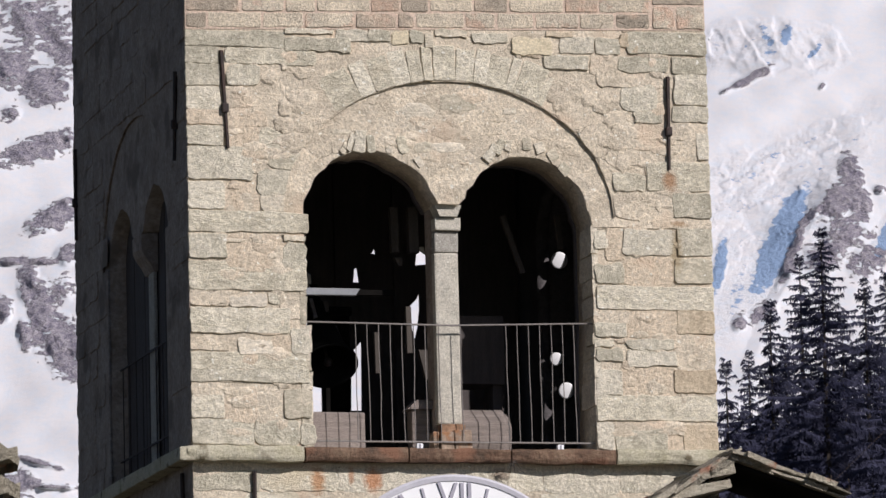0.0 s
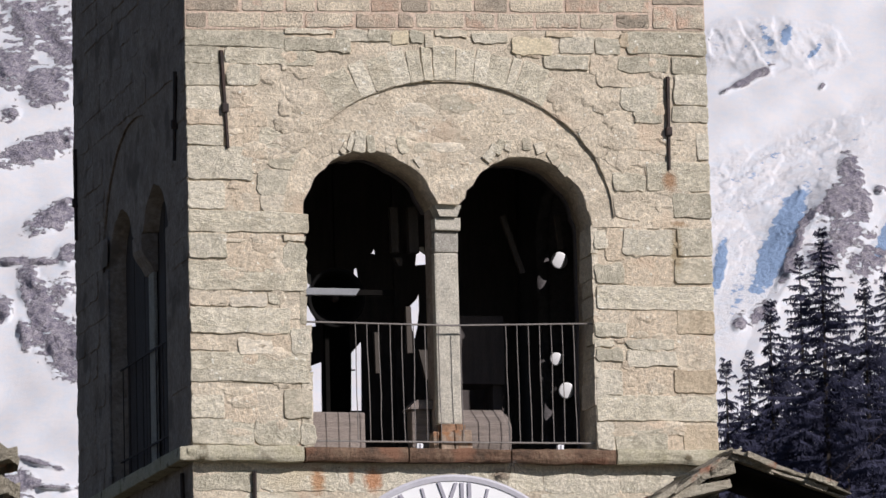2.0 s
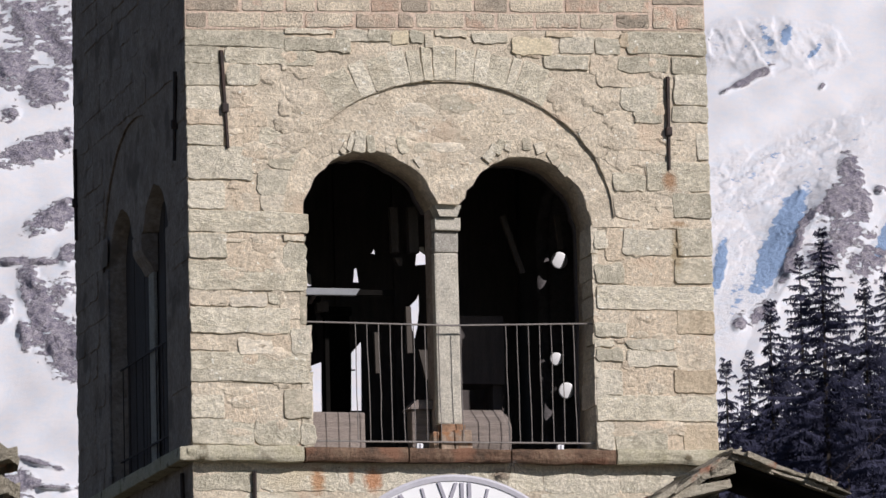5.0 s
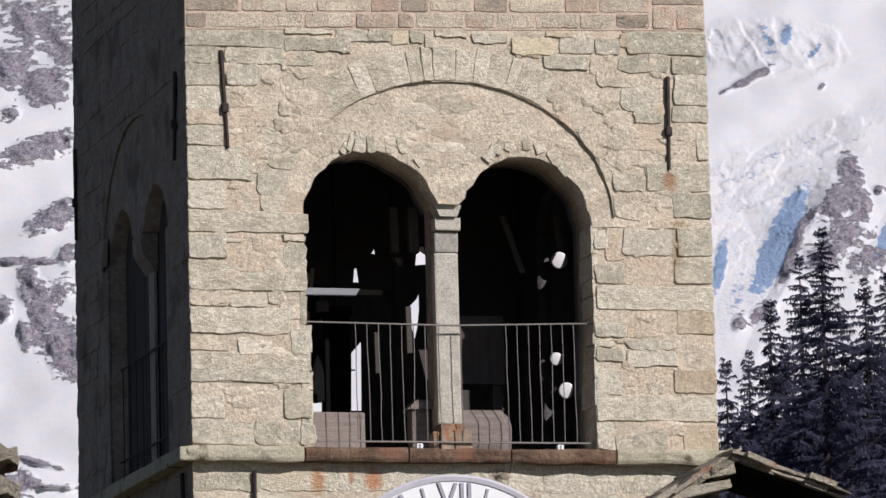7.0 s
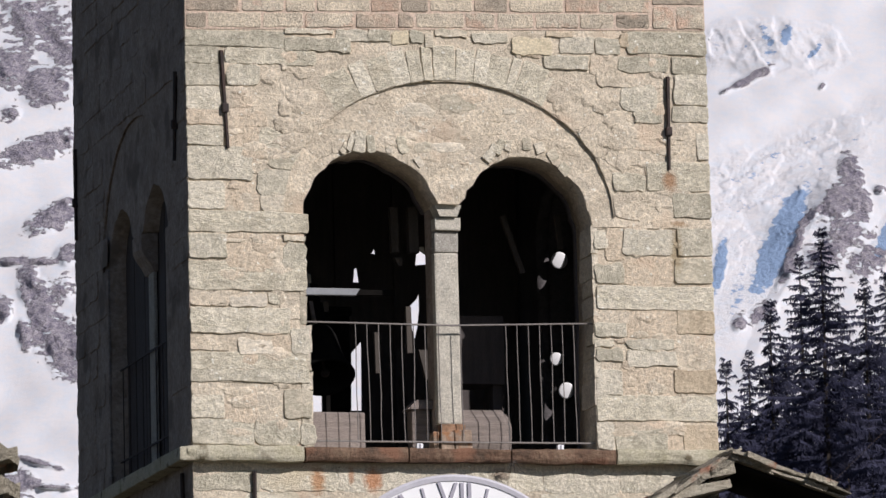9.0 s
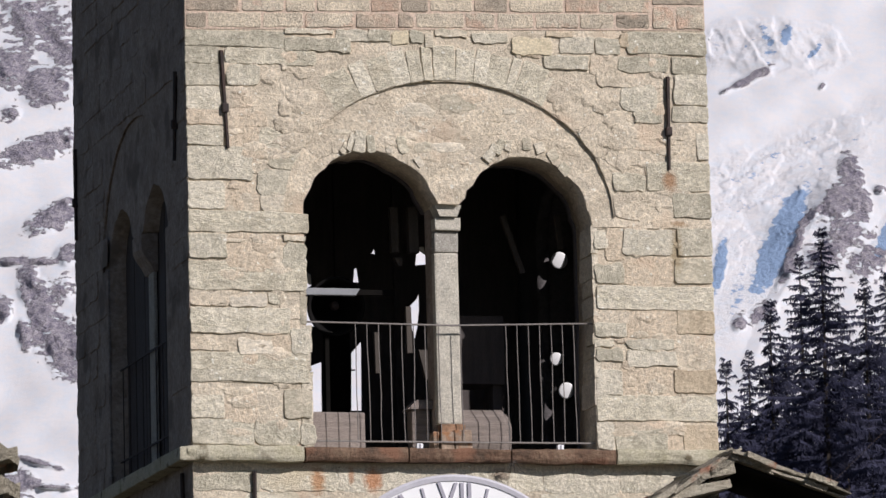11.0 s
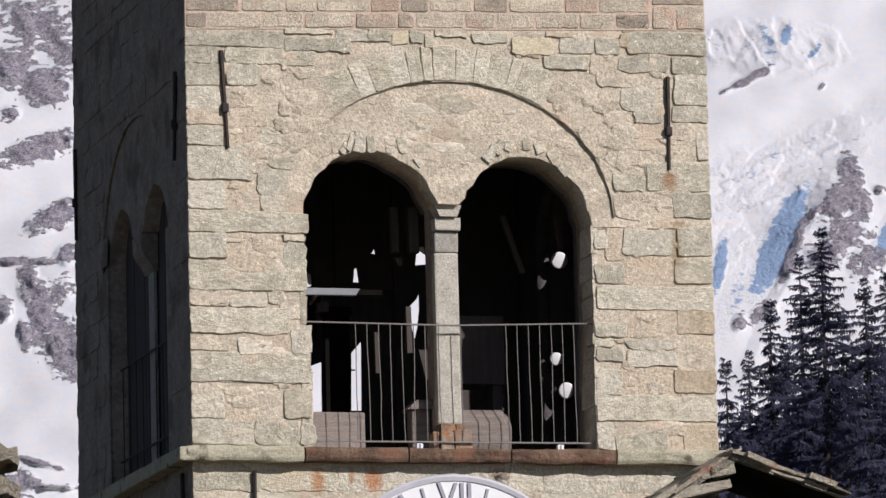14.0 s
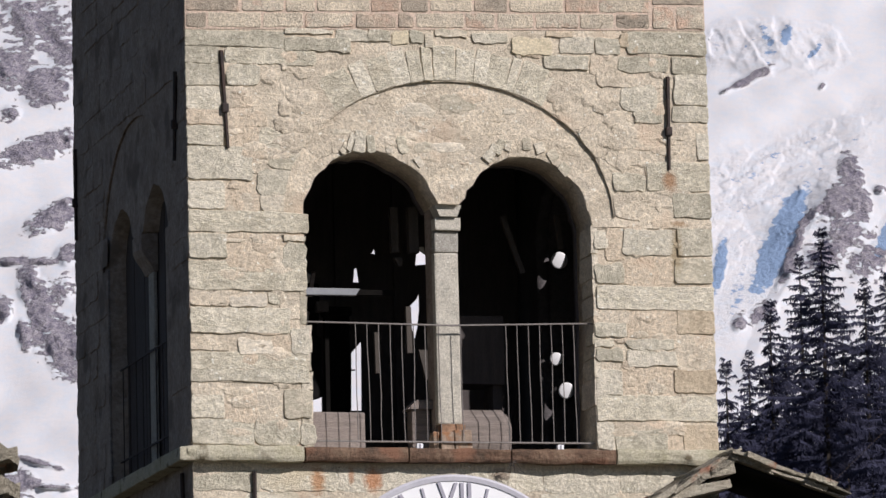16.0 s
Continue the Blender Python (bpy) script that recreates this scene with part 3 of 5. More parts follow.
# ---- column between the arches ----
col = thing("column", (2.29, 0.2, 8.05), "slim granite column with a bracket capital between the arches", "column")
part("shaft", box(2.172, 2.385, 0.15, 0.26, 8.27, 9.74, 0.016, rough=0.003), GRANITE, col)
# rear half in darker stone, to carry the shade of the column's side
part("rear_pier", box(2.176, 2.38, 0.262, 0.47, 8.22, 10.14, 0.01), SHADED_STONE, col, "rear of the column, darkened for its shaded side")
part("neck", box(2.178, 2.386, 0.148, 0.258, 9.744, 9.925, 0.014, rough=0.003), DARK_GRANITE, col, "darker grey neck block")
part("collar", box(2.175, 2.405, 0.11, 0.258, 9.928, 10.04, 0.014, rough=0.003), GRANITE, col)
bm = box(2.20, 2.372, 0.075, 0.258, 10.043, 10.14, 0.0)
for v in bm.verts:
    v.co.x += (0.03 if v.co.x > 2.29 else -0.035) * (1 if v.co.z > 10.1 else -0.3)
part("capital", bm, GRANITE, col)
for x0, x1, y0, z1 in ((2.112, 2.166, 0.10, 8.20), (2.176, 2.285, 0.07, 8.195), (2.296, 2.446, 0.075, 8.215), (2.19, 2.40, 0.12, 8.262)):
    bm = box(x0, x1, y0, 0.24, 8.03, z1, 0.012)
    for v in bm.verts:
        v.co += Vector((1, 1, 1 if v.co.z > 8.05 else 0)) * (0.012 * noise.noise(v.co * 9) + 0.005 * noise.noise(v.co * 31))
    part("base_stone", bm, RUSTY if z1 > 8.25 else BASE_STONE, col, "rust-stained broken base stone")

side_col = thing("column", (0.17, 2.06, 8.05), "slim stone column between the shaded side arches", "column")
part("shaft", box(0.125, 0.158, 1.955, 2.165, 8.03, 9.83, 0.01), DARK_GRANITE, side_col)
bm = bmesh.new()
outline = [(0.012, 10.15), (0.012, 10.02), (0.035, 9.96), (0.09, 9.89), (0.12, 9.82), (0.16, 9.82), (0.16, 10.15)]
ends = [[bm.verts.new((x, y, z)) for x, z in outline] for y in (1.91, 2.27)]
for k in range(len(outline)):
    bm.faces.new((ends[0][k], ends[0][k - 1], ends[1][k - 1], ends[1][k]))
bm.faces.new(ends[0]), bm.faces.new(ends[1][::-1])
part("capital", bm, SHADED_STONE, side_col, "curved bracket capital")
# added boards, not a real shutter: they block sun and darken the arches
side_boards = thing("shutter", (0.25, 2.09, 8.03), "dark boards added to block sun and darken the side arches", "shutter", "side arch shutters")
for k in range(12):
    part("plank", box(0.165 + 0.004 * (k % 2), 0.195, 0.845 + 0.208 * k, 1.047 + 0.208 * k, 8.02, 10.62, 0.003), DARKWOOD, side_boards)
side_rail = thing("railing", (0.1, 2.1, 8.05), "thin dark iron railing across the shaded side arches", "railing")
part("bottom_rail", box(0.095, 0.11, 0.9, 3.3, 8.30, 8.315), IRON, side_rail)
part("top_rail", box(0.095, 0.11, 0.9, 3.3, 9.12, 9.135), IRON, side_rail)
for k in range(9):
    part("bar", rod((0.102, 1.0 + 0.27 * k, 8.03), (0.102, 1.0 + 0.27 * k, 9.13), 0.005, n=6), IRON, side_rail)

# ---- railing ----
rail = thing("railing", (2.28, 0.06, 8.1), "thin grey iron railing across both arches", "railing")
SAG = 0.027


def rail_top(x):
    """Height of the bent top rail: lowest at the column."""
    return 9.101 + (SAG * (x - 2.28) if x > 2.28 else 0.012 * (2.28 - x))


part("top_rail", rod((2.28, 0.06, rail_top(2.28)), (3.6, 0.06, rail_top(3.6)), 0.0085, n=6, bm=rod((0.99, 0.06, rail_top(0.99)), (2.28, 0.06, rail_top(2.28)), 0.0085, n=6)), RAIL, rail)
part("bottom_rail", box(0.99, 3.6, 0.05, 0.07, 8.096, 8.11, 0.003), RAIL, rail)
BARS = [1.44 + 0.1015 * i for i in range(7)] + [2.17, 2.36] + [2.76 + 0.1 * i for i in range(7)]
for x in BARS:
    lean = random.uniform(-0.008, 0.01) + 0.006
    bm = bmesh.new()
    top = rail_top(x)
    last = Vector((x, 0.06, top))
    for k in range(1, 6):
        nxt = Vector((x + lean * k / 5 + (random.uniform(-0.005, 0.005) if k < 5 else 0), 0.06, top - (top - 8.097) * k / 5))
        rod(last, nxt, 0.0044, n=6, bm=bm)
        last = nxt
    part("bar", bm, RAIL, rail)


# ---- iron wall anchors ----
def anchor(x, z0, z1, lean, m=Matrix(), label="black wrought-iron wall anchor on the stone face"):
    base = m @ Vector((x, -0.03, z0))
    t = thing("wall_anchor", base, label, "wall anchor", "wall anchors")
    knob = z0 + (z1 - z0) * 0.42
    for nm, bm in (("bar", rod((x + lean, -0.024, z0), (x, -0.024, z1), 0.014, 0.020, 6)), ("eye", box(x + lean * 0.58 - 0.028, x + lean * 0.58 + 0.028, -0.055, 0.01, knob - 0.05, knob + 0.03, 0.012))):
        bmesh.ops.transform(bm, matrix=m, verts=bm.verts)
        part(nm, bm, IRON, t)


anchor(0.302, 10.575, 11.41, 0.045)
anchor(4.246, 10.47, 11.28, -0.01)
anchor(0.52, 7.1, 7.83, 0.0)
FLANK = Matrix(((0, 1, 0, 0), (1, 0, 0, 0), (0, 0, 1, 0), (0, 0, 0, 1)))
anchor(0.3, 10.53, 11.28, 0.1, FLANK)
anchor(4.5, 10.5, 11.34, 0.0, FLANK)
anchor(0.3, 7.0, 7.85, 0.0, FLANK)


# ---- clock ----
def build_clock(x, z, r):
    t = thing("tower_clock", (x, -0.05, z), "round white enamel tower clock with grey roman numerals", "clock")
    m = Matrix.Translation((x, -0.03, z)) @ Matrix.Rotation(math.pi / 2, 4, "X")
    part("dial", lathe([(0.001, 0.02), (r - 0.05, 0.02), (r - 0.05, 0.0)], 72, m=m), WHITE, t)
    part("rim", lathe([(r - 0.055, 0.0), (r - 0.055, 0.03), (r - 0.02, 0.036), (r, 0.026), (r, 0.0)], 96, m=m), RIM, t, "pale grey rim")

    def stroke(ang, dx, r0, r1, w, slant=0.0):
        bm = box(-w / 2, w / 2, -0.006, 0.006, r0, r1)
        for v in bm.verts:
            v.co.x += dx + slant * (v.co.z - r0) / (r1 - r0)
        bmesh.ops.transform(bm, matrix=Matrix.Translation((x, -0.058, z)) @ Matrix.Rotation(radians(ang), 4, "Y"), verts=bm.verts)
        return bm
    glyph = {"I": [(0, 0.0)], "V": [(-0.04, -0.08), (0.03, 0.08)], "X": [(0.075, -0.15), (-0.075, 0.15)]}
    wide = {"I": 0.065, "V": 0.15, "X": 0.19}
    for i, word in enumerate(("XII", "I", "II", "III", "IIII", "V", "VI", "VII", "VIII", "IX", "X", "XI")):
        x0 = -sum(wide[g] for g in word) / 2
        for g in word:
            mid = x0 + wide[g] / 2
            for dx, sl in glyph[g]:
                part("numeral_stroke", stroke(30 * i, mid + dx, r * 0.6, r * 0.94, 0.030, sl), GREY, t)
            x0 += wide[g]
        part("half_hour_mark", stroke(30 * i + 15, 0, r * 0.8, r * 0.93, 0.022), GREY, t)
        bm = rod((0, 0, r * 0.80), (0, 0, r * 0.85), 0.045, 0.008, 4)
        bmesh.ops.transform(bm, matrix=Matrix.Translation((x, -0.058, z)) @ Matrix.Rotation(radians(30 * i + 15), 4, "Y") @ Matrix.Diagonal((1, 0.2, 1, 1)), verts=bm.verts)
        part("half_hour_mark", bm, GREY, t)


build_clock(2.246, 6.615, 1.2)


# ---- belfry: timbers, bell and small things ----
def beam(name, x0, x1, y0, y1, z0, z1, label, mat=WOOD, bevel=0.015, cat="beam"):
    t = thing(name, ((x0 + x1) / 2, (y0 + y1) / 2, z0), label, cat)
    part("timber", box(x0, x1, y0, y1, z0, z1, bevel, rough=0.006), mat, t)
    return t


beam("timber_beam", 1.08, 1.585, 0.35, 0.6, 8.03, 8.395, "grey-brown squared timber lying on the arch sill")
log = thing("timber_log", (2.66, 0.48, 8.03), "grey-brown hewn log with chamfered edges on the arch sill", "log")
bm = bmesh.new()
rings = []
for x, q in ((2.42, 1.0), (2.80, 1.0), (2.872, 0.84)):
    section = [(0.36, 8.03), (0.335, 8.14), (0.335, 8.315), (0.40, 8.425), (0.56, 8.435), (0.64, 8.36), (0.64, 8.03)]
    rings.append([bm.verts.new((x + random.uniform(-0.006, 0.006), 0.48 + (y - 0.48) * q, 8.03 + (z - 8.03) * (q if z > 8.1 else 1))) for y, z in section])
for p, q in zip(rings, rings[1:]):
    for i in range(7):
        bm.faces.new((p[i], p[(i + 1) % 7], q[(i + 1) % 7], q[i]))
bm.faces.new(rings[0]), bm.faces.new(rings[-1])
part("trunk", bm, WOOD, log)
post = thing("timber_post", (2.06, 0.45, 8.03), "short capped timber post behind the railing", "post")
part("stem", box(1.998, 2.16, 0.36, 0.53, 8.03, 8.42, 0.012), WOOD, post)
bm = box(1.955, 2.2, 0.33, 0.56, 8.42, 8.50, 0.0)
for v in bm.verts:
    if v.co.z > 8.46:
        v.co.x += 0.085 if v.co.x < 2.0 else -0.01
part("cap", bm, WOOD, post)

steel = thing("steel_bar", (1.4, 0.65, 9.44), "grey painted steel bar spanning behind the arch", "steel bar")
bm = box(1.0, 1.635, 0.63, 0.69, 9.435, 9.495, 0.006)
for v in bm.verts:
    if v.co.x > 1.6 and v.co.z < 9.46:
        v.co.x -= 0.03
part("bar", bm, STEEL, steel)
# rest of the bar in near black, in place of the shadow on it
part("sleeve", box(1.59, 1.95, 0.64, 0.685, 9.44, 9.488, 0.004), UNLIT_WOOD, steel, "bar's end, coloured dark where the sun stops")

# panel added before the rear arches to block their light; its holes show the snow
SCREEN_Y = 3.62
GAPS = [[(2.316, 9.367), (2.414, 9.477), (2.405, 8.842), (2.304, 8.841)], [(2.934, 10.18), (2.954, 10.352), (3.024, 10.358), (3.052, 10.192)],
        [(2.855, 9.784), (2.937, 9.868), (2.965, 9.931), (2.965, 9.775), (2.945, 9.608), (2.915, 9.49), (2.88, 9.633)], [(2.347, 10.014), (2.36, 10.139), (2.387, 10.15), (2.405, 10.015)],
        [(2.522, 10.282), (2.555, 10.329), (2.565, 10.272)], [(1.901, 10.121), (1.958, 10.081), (1.961, 9.982), (1.897, 9.945)], [(1.895, 9.852), (1.979, 9.864), (1.995, 9.606), (1.89, 9.604)],
        [(1.91, 9.235), (2.04, 9.285), (2.034, 8.828), (1.899, 8.827)]]
screen = thing("boarding", (2.3, SCREEN_Y, 8.0), "dark panel added for unseen timbers, holed where snow shows", "boarding")
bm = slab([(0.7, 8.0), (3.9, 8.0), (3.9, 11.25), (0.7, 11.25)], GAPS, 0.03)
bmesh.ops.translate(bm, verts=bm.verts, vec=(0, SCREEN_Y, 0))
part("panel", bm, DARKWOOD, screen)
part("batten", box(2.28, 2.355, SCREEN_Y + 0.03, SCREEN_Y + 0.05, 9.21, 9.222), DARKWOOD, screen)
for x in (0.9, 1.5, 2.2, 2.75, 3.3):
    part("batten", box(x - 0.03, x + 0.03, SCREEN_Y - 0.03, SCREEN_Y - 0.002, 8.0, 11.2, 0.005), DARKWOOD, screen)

# unseen boarding added in the sunny side arches; round holes aim sun at the discs
random.seed(5)
SUN_DISCS = [(4.16, 10.172, 0.078), (4.195, 8.98, 0.075), (4.107, 9.268, 0.06)]
for y0, y1, holes in ((0.84, 1.96, []), (2.22, 3.34, SUN_DISCS)):
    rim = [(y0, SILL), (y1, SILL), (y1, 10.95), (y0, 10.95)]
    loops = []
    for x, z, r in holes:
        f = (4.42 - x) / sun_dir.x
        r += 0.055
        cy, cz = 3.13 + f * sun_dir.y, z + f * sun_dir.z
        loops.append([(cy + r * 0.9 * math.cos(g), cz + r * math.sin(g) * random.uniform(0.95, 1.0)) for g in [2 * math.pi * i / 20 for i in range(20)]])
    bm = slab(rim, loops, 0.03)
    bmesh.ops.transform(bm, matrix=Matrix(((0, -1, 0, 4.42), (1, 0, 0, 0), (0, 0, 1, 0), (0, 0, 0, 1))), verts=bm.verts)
    t = thing("shutter", (4.42, (y0 + y1) / 2, SILL), "unseen dark boarding added to block sun at a side arch", "shutter", "side arch shutters")
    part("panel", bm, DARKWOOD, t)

# white discs put in for spots of sun on the arch jamb
for x, z, r in SUN_DISCS:
    t = thing("floodlight", (x, 3.15, z), "white disc on an arm, added for a sunlit spot", "lamp", "floodlights in the belfry")
    m = Matrix.Translation((x, 3.15, z)) @ Vector((-0.1, -0.95, -0.1)).to_track_quat("Z", "Y").to_matrix().to_4x4()
    part("glass", lathe([(0.001, 0.016), (r * 0.8, 0.0145), (r, 0.011), (r, 0.0)], 28, m=m), WHITE, t, smooth=True)
    part("housing", lathe([(r + 0.004, 0.01), (r + 0.004, -0.03), (r * 0.6, -0.09), (0.001, -0.1)], 28, m=m), IRON, t)
    part("arm", rod((x, 3.22, z), (x, 3.32, z - 0.02), 0.012), IRON, t)

# faint timbers deeper in the belfry
def strut(a, b, w, label):
    a, b = Vector(a), Vector(b)
    t = thing("strut", a if a.z < b.z else b, label, "strut", "struts of the belfry")
    ln = (b - a).length
    m = Matrix.Translation((a + b) / 2) @ (b - a).to_track_quat("Z", "Y").to_matrix().to_4x4()
    part("timber", box(-w / 2, w / 2, -w / 2, w / 2, -ln / 2, ln / 2, 0.006, m=m), DIMWOOD, t)


strut((3.25, 1.2, 9.74), (3.08, 1.2, 10.24), 0.05, "slanting brown strut in the dark belfry")
strut((1.925, 1.2, 8.84), (1.92, 1.2, 9.2), 0.045, "short upright strut in the dark belfry")
strut((2.212, 1.2, 9.02), (2.208, 1.2, 9.43), 0.05, "short upright strut in the dark belfry")
strut((2.10, 1.2, 9.90), (2.095, 1.2, 10.3), 0.07, "dim upright strut in the dark belfry")
strut((2.27, 1.2, 9.90), (2.26, 1.2, 10.3), 0.09, "dim upright strut in the dark belfry")
strut((3.60, 1.2, 9.95), (3.575, 1.2, 10.26), 0.05, "dim upright strut in the dark belfry")
for x, z, w, h, slope in ((2.13, 9.82, 0.075, 0.07, 0.03), (2.34, 8.92, 0.10, 0.26, 0.06)):
    t = thing("bracket", (x, 1.2, z - h / 2), "small pale wooden bracket in the dark belfry", "bracket", "brackets of the belfry")
    bm = box(x - w / 2, x + w / 2, 1.17, 1.23, z - h / 2, z + h / 2, 0.0)
    for v in bm.verts:
        if v.co.z < z:
            v.co.x += slope if v.co.x < x else -slope * 0.3
    part("block", bm, DIMWOOD, t)
chest = thing("wooden_case", (2.75, 1.35, 8.0), "large dark grey case behind the column", "case")
part("body", box(2.52, 3.07, 1.2, 1.6, 8.76, 9.36, 0.01), DARKWOOD, chest)
part("leg", box(2.54, 2.6, 1.25, 1.55, 8.0, 8.76), DARKWOOD, chest)
part("leg", box(2.97, 3.05, 1.25, 1.55, 8.0, 8.76), DARKWOOD, chest)

# bell: hangs on a long yoke from its headstock and swings towards and away from the front
PIVOT = Vector((1.525, 1.9, 9.60))
bell = thing("swinging_bell", PIVOT, "dark bronze bell swinging on a long timber yoke", "bell")
prof = [(0.001, -0.36), (0.09, -0.365), (0.13, -0.40), (0.155, -0.47), (0.17, -0.60), (0.19, -0.72), (0.225, -0.82), (0.255, -0.875), (0.258, -0.89), (0.235, -0.89), (0.215, -0.84), (0.18, -0.73), (0.155, -0.58), (0.13, -0.44), (0.001, -0.40)]
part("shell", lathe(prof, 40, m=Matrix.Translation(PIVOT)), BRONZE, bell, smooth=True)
part("headstock", box(PIVOT.x - 0.30, PIVOT.x + 0.06, PIVOT.y - 0.07, PIVOT.y + 0.07, PIVOT.z - 0.09, PIVOT.z + 0.12, 0.02), UNLIT_WOOD, bell, "dark timber headstock")
part("yoke", box(PIVOT.x - 0.08, PIVOT.x + 0.08, PIVOT.y - 0.05, PIVOT.y + 0.05, PIVOT.z - 0.38, PIVOT.z - 0.08, 0.01), UNLIT_WOOD, bell, "timber yoke, near black as unlit")
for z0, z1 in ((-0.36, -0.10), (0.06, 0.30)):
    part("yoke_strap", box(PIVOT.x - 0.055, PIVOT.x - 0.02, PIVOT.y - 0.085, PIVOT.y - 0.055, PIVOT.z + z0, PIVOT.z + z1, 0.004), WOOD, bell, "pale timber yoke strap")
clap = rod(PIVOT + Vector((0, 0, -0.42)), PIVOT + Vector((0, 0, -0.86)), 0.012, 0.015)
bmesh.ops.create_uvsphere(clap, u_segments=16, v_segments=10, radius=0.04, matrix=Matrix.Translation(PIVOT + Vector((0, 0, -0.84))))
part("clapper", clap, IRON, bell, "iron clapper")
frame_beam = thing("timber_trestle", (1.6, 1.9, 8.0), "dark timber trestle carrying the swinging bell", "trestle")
part("upright", box(1.20, 1.27, 1.84, 1.96, 8.0, 9.62, 0.01), UNLIT_WOOD, frame_beam)
part("upright", box(1.622, 1.662, 1.84, 1.90, 8.0, 9.56, 0.008), UNLIT_WOOD, frame_beam)
part("bearing", box(1.548, 1.66, 1.82, 1.90, 9.47, 9.56, 0.008), DIMWOOD, frame_beam, "dark brown bearing block")


# added post: holds the strip between two gaps dark
deep_post = thing("timber_post", (2.04, 2.95, 8.0), "near-black post added to keep the belfry dark between gaps", "post")
part("stem", box(1.90, 2.122, 2.9, 3.0, 8.0, 9.6, 0.01), UNLIT_WOOD, deep_post)
part("head", box(1.88, 2.14, 2.88, 3.02, 9.6, 9.68, 0.01), UNLIT_WOOD, deep_post)


# ---- lauze roof before the tower ----
random.seed(11)
roof = thing("slab_roof", (4.35, -1.2, 6.5), "small gabled roof of rough lichened stone slabs", "roof")
RIDGE, LEFT_END, RIGHT_END = Vector((4.365, 0, 7.865)), Vector((3.66, 0, 7.44)), Vector((5.30, 0, 7.555))
for end in (LEFT_END, RIGHT_END):
    along = end - RIDGE
    n = 4 if end is LEFT_END else 6
    ang = math.atan2(-along.z, along.x)
    for layer, lift in ((0, -0.035), (1, 0.012)):
        for i in range(n):
            for yy in (-1.2, -0.82, -0.5):
                p = RIDGE + along * ((i + 0.5 + 0.3 * layer * random.uniform(-1, 1)) / n)
                ln = along.length / n * random.uniform(1.15, 1.7)
                thick = random.uniform(0.022, 0.05)
                m = Matrix.Translation(p + Vector((0, yy + random.uniform(-0.06, 0.06) - (0.05 if layer else 0), lift + random.uniform(-0.01, 0.012)))) @ Matrix.Rotation(ang + random.uniform(-0.05, 0.05), 4, "Y") @ Matrix.Rotation(random.uniform(-0.07, 0.07), 4, "Z")
                part("slate", box(-ln / 2, ln / 2, 0, random.uniform(0.34, 0.46), -thick / 2, thick / 2, 0, rough=0.012, m=m), SLATE, roof)
# dark sheet under each slope, in place of the shade beneath the slabs
for end in (LEFT_END, RIGHT_END):
    along = end - RIDGE
    m = Matrix.Translation((RIDGE + end) / 2 + Vector((0, 0, -0.075))) @ Matrix.Rotation(math.atan2(-along.z, along.x), 4, "Y")
    part("deck", box(-along.length * 0.49, along.length * 0.49, -1.14, -0.12, -0.015, 0.015, m=m), UNLIT_WOOD, roof, "near-black sheet put in for the shade under the slabs")
part("gable", box(3.8, 5.15, -0.9, -0.15, 5.5, 7.46), DARKWOOD, roof, "dark gable end")
for x0, z0, x1, z1 in ((4.06, 7.70, 4.37, 7.76), (3.72, 7.5, 4.32, 7.62)):
    a = math.atan2(z1 - z0, x1 - x0)
    ln = math.hypot(x1 - x0, z1 - z0)
    m = Matrix.Translation(((x0 + x1) / 2, -1.05, (z0 + z1) / 2)) @ Matrix.Rotation(-a, 4, "Y")
    part("rafter", box(-ln / 2, ln / 2, -0.15, 0.6, -0.05, 0.045, 0.012, rough=0.012, m=m), SLATE, roof, "grey weathered rafter slab")


# ---- small things on the ledge ----
random.seed(33)
tuft = thing("dry_stalks", (2.745, -0.12, 7.9), "small tuft of dry brown stalks caught under the ledge", "stalks")
for k in range(16):
    a = Vector((2.735 + random.uniform(-0.03, 0.03), -0.145, 7.90 + random.uniform(-0.01, 0.02)))
    b = a + Vector((random.uniform(-0.05, 0.13), random.uniform(-0.03, 0.01), random.uniform(-0.09, 0.02)))
    part("stalk", rod(a, b, 0.0032, 0.0015, 5), DIMWOOD, tuft)

for x in (1.951, 3.187):
    t = thing("cable_clip", (x, -0.04, 8.03), "small white plastic clip on the rusty ledge", "clip", "white clips on the ledge")
    bm = box(x - 0.028, x + 0.028, -0.06, -0.01, 8.03, 8.075, 0.006)
    part("body", bm, WHITE, t)
    part("lip", box(x - 0.006, x + 0.006, -0.066, -0.058, 8.03, 8.07), GREY, t)

eave = thing("stone_eave", (-2.6, -4.0, 6.6), "weathered stone slabs of a neighbouring roof edge", "roof edge")
for x1, z0, z1 in ((-2.32, 7.36, 7.58), (-2.30, 7.12, 7.30)):
    bm = box(x1 - 0.8, x1, -4.2, -3.4, z0, z1, 0.0)
    bmesh.ops.subdivide_edges(bm, edges=bm.edges, cuts=4, use_grid_fill=True)
    for v in bm.verts:
        v.co += 0.05 * noise.noise_vector(v.co * 4)
        if v.co.x > x1 - 0.3:
            v.co.z -= 0.8 * (v.co.x - x1 + 0.3) ** 2 * (2 if v.co.z > (z0 + z1) / 2 else -0.5)
    part("slate", bm, SLATE, eave)
part("wall", box(-3.1, -2.42, -4.1, -3.4, -0.4, 7.14), UNLIT_PLASTER, eave, "shaded wall under the slabs")

cable = thing("cable", (5.3, -1.0, 7.6), "thin overhead cable running up from the roof", "cable")
part("wire", rod((5.28, -1.0, 7.65), (5.95, -0.9, 8.25), 0.0022, n=6), IRON, cable)

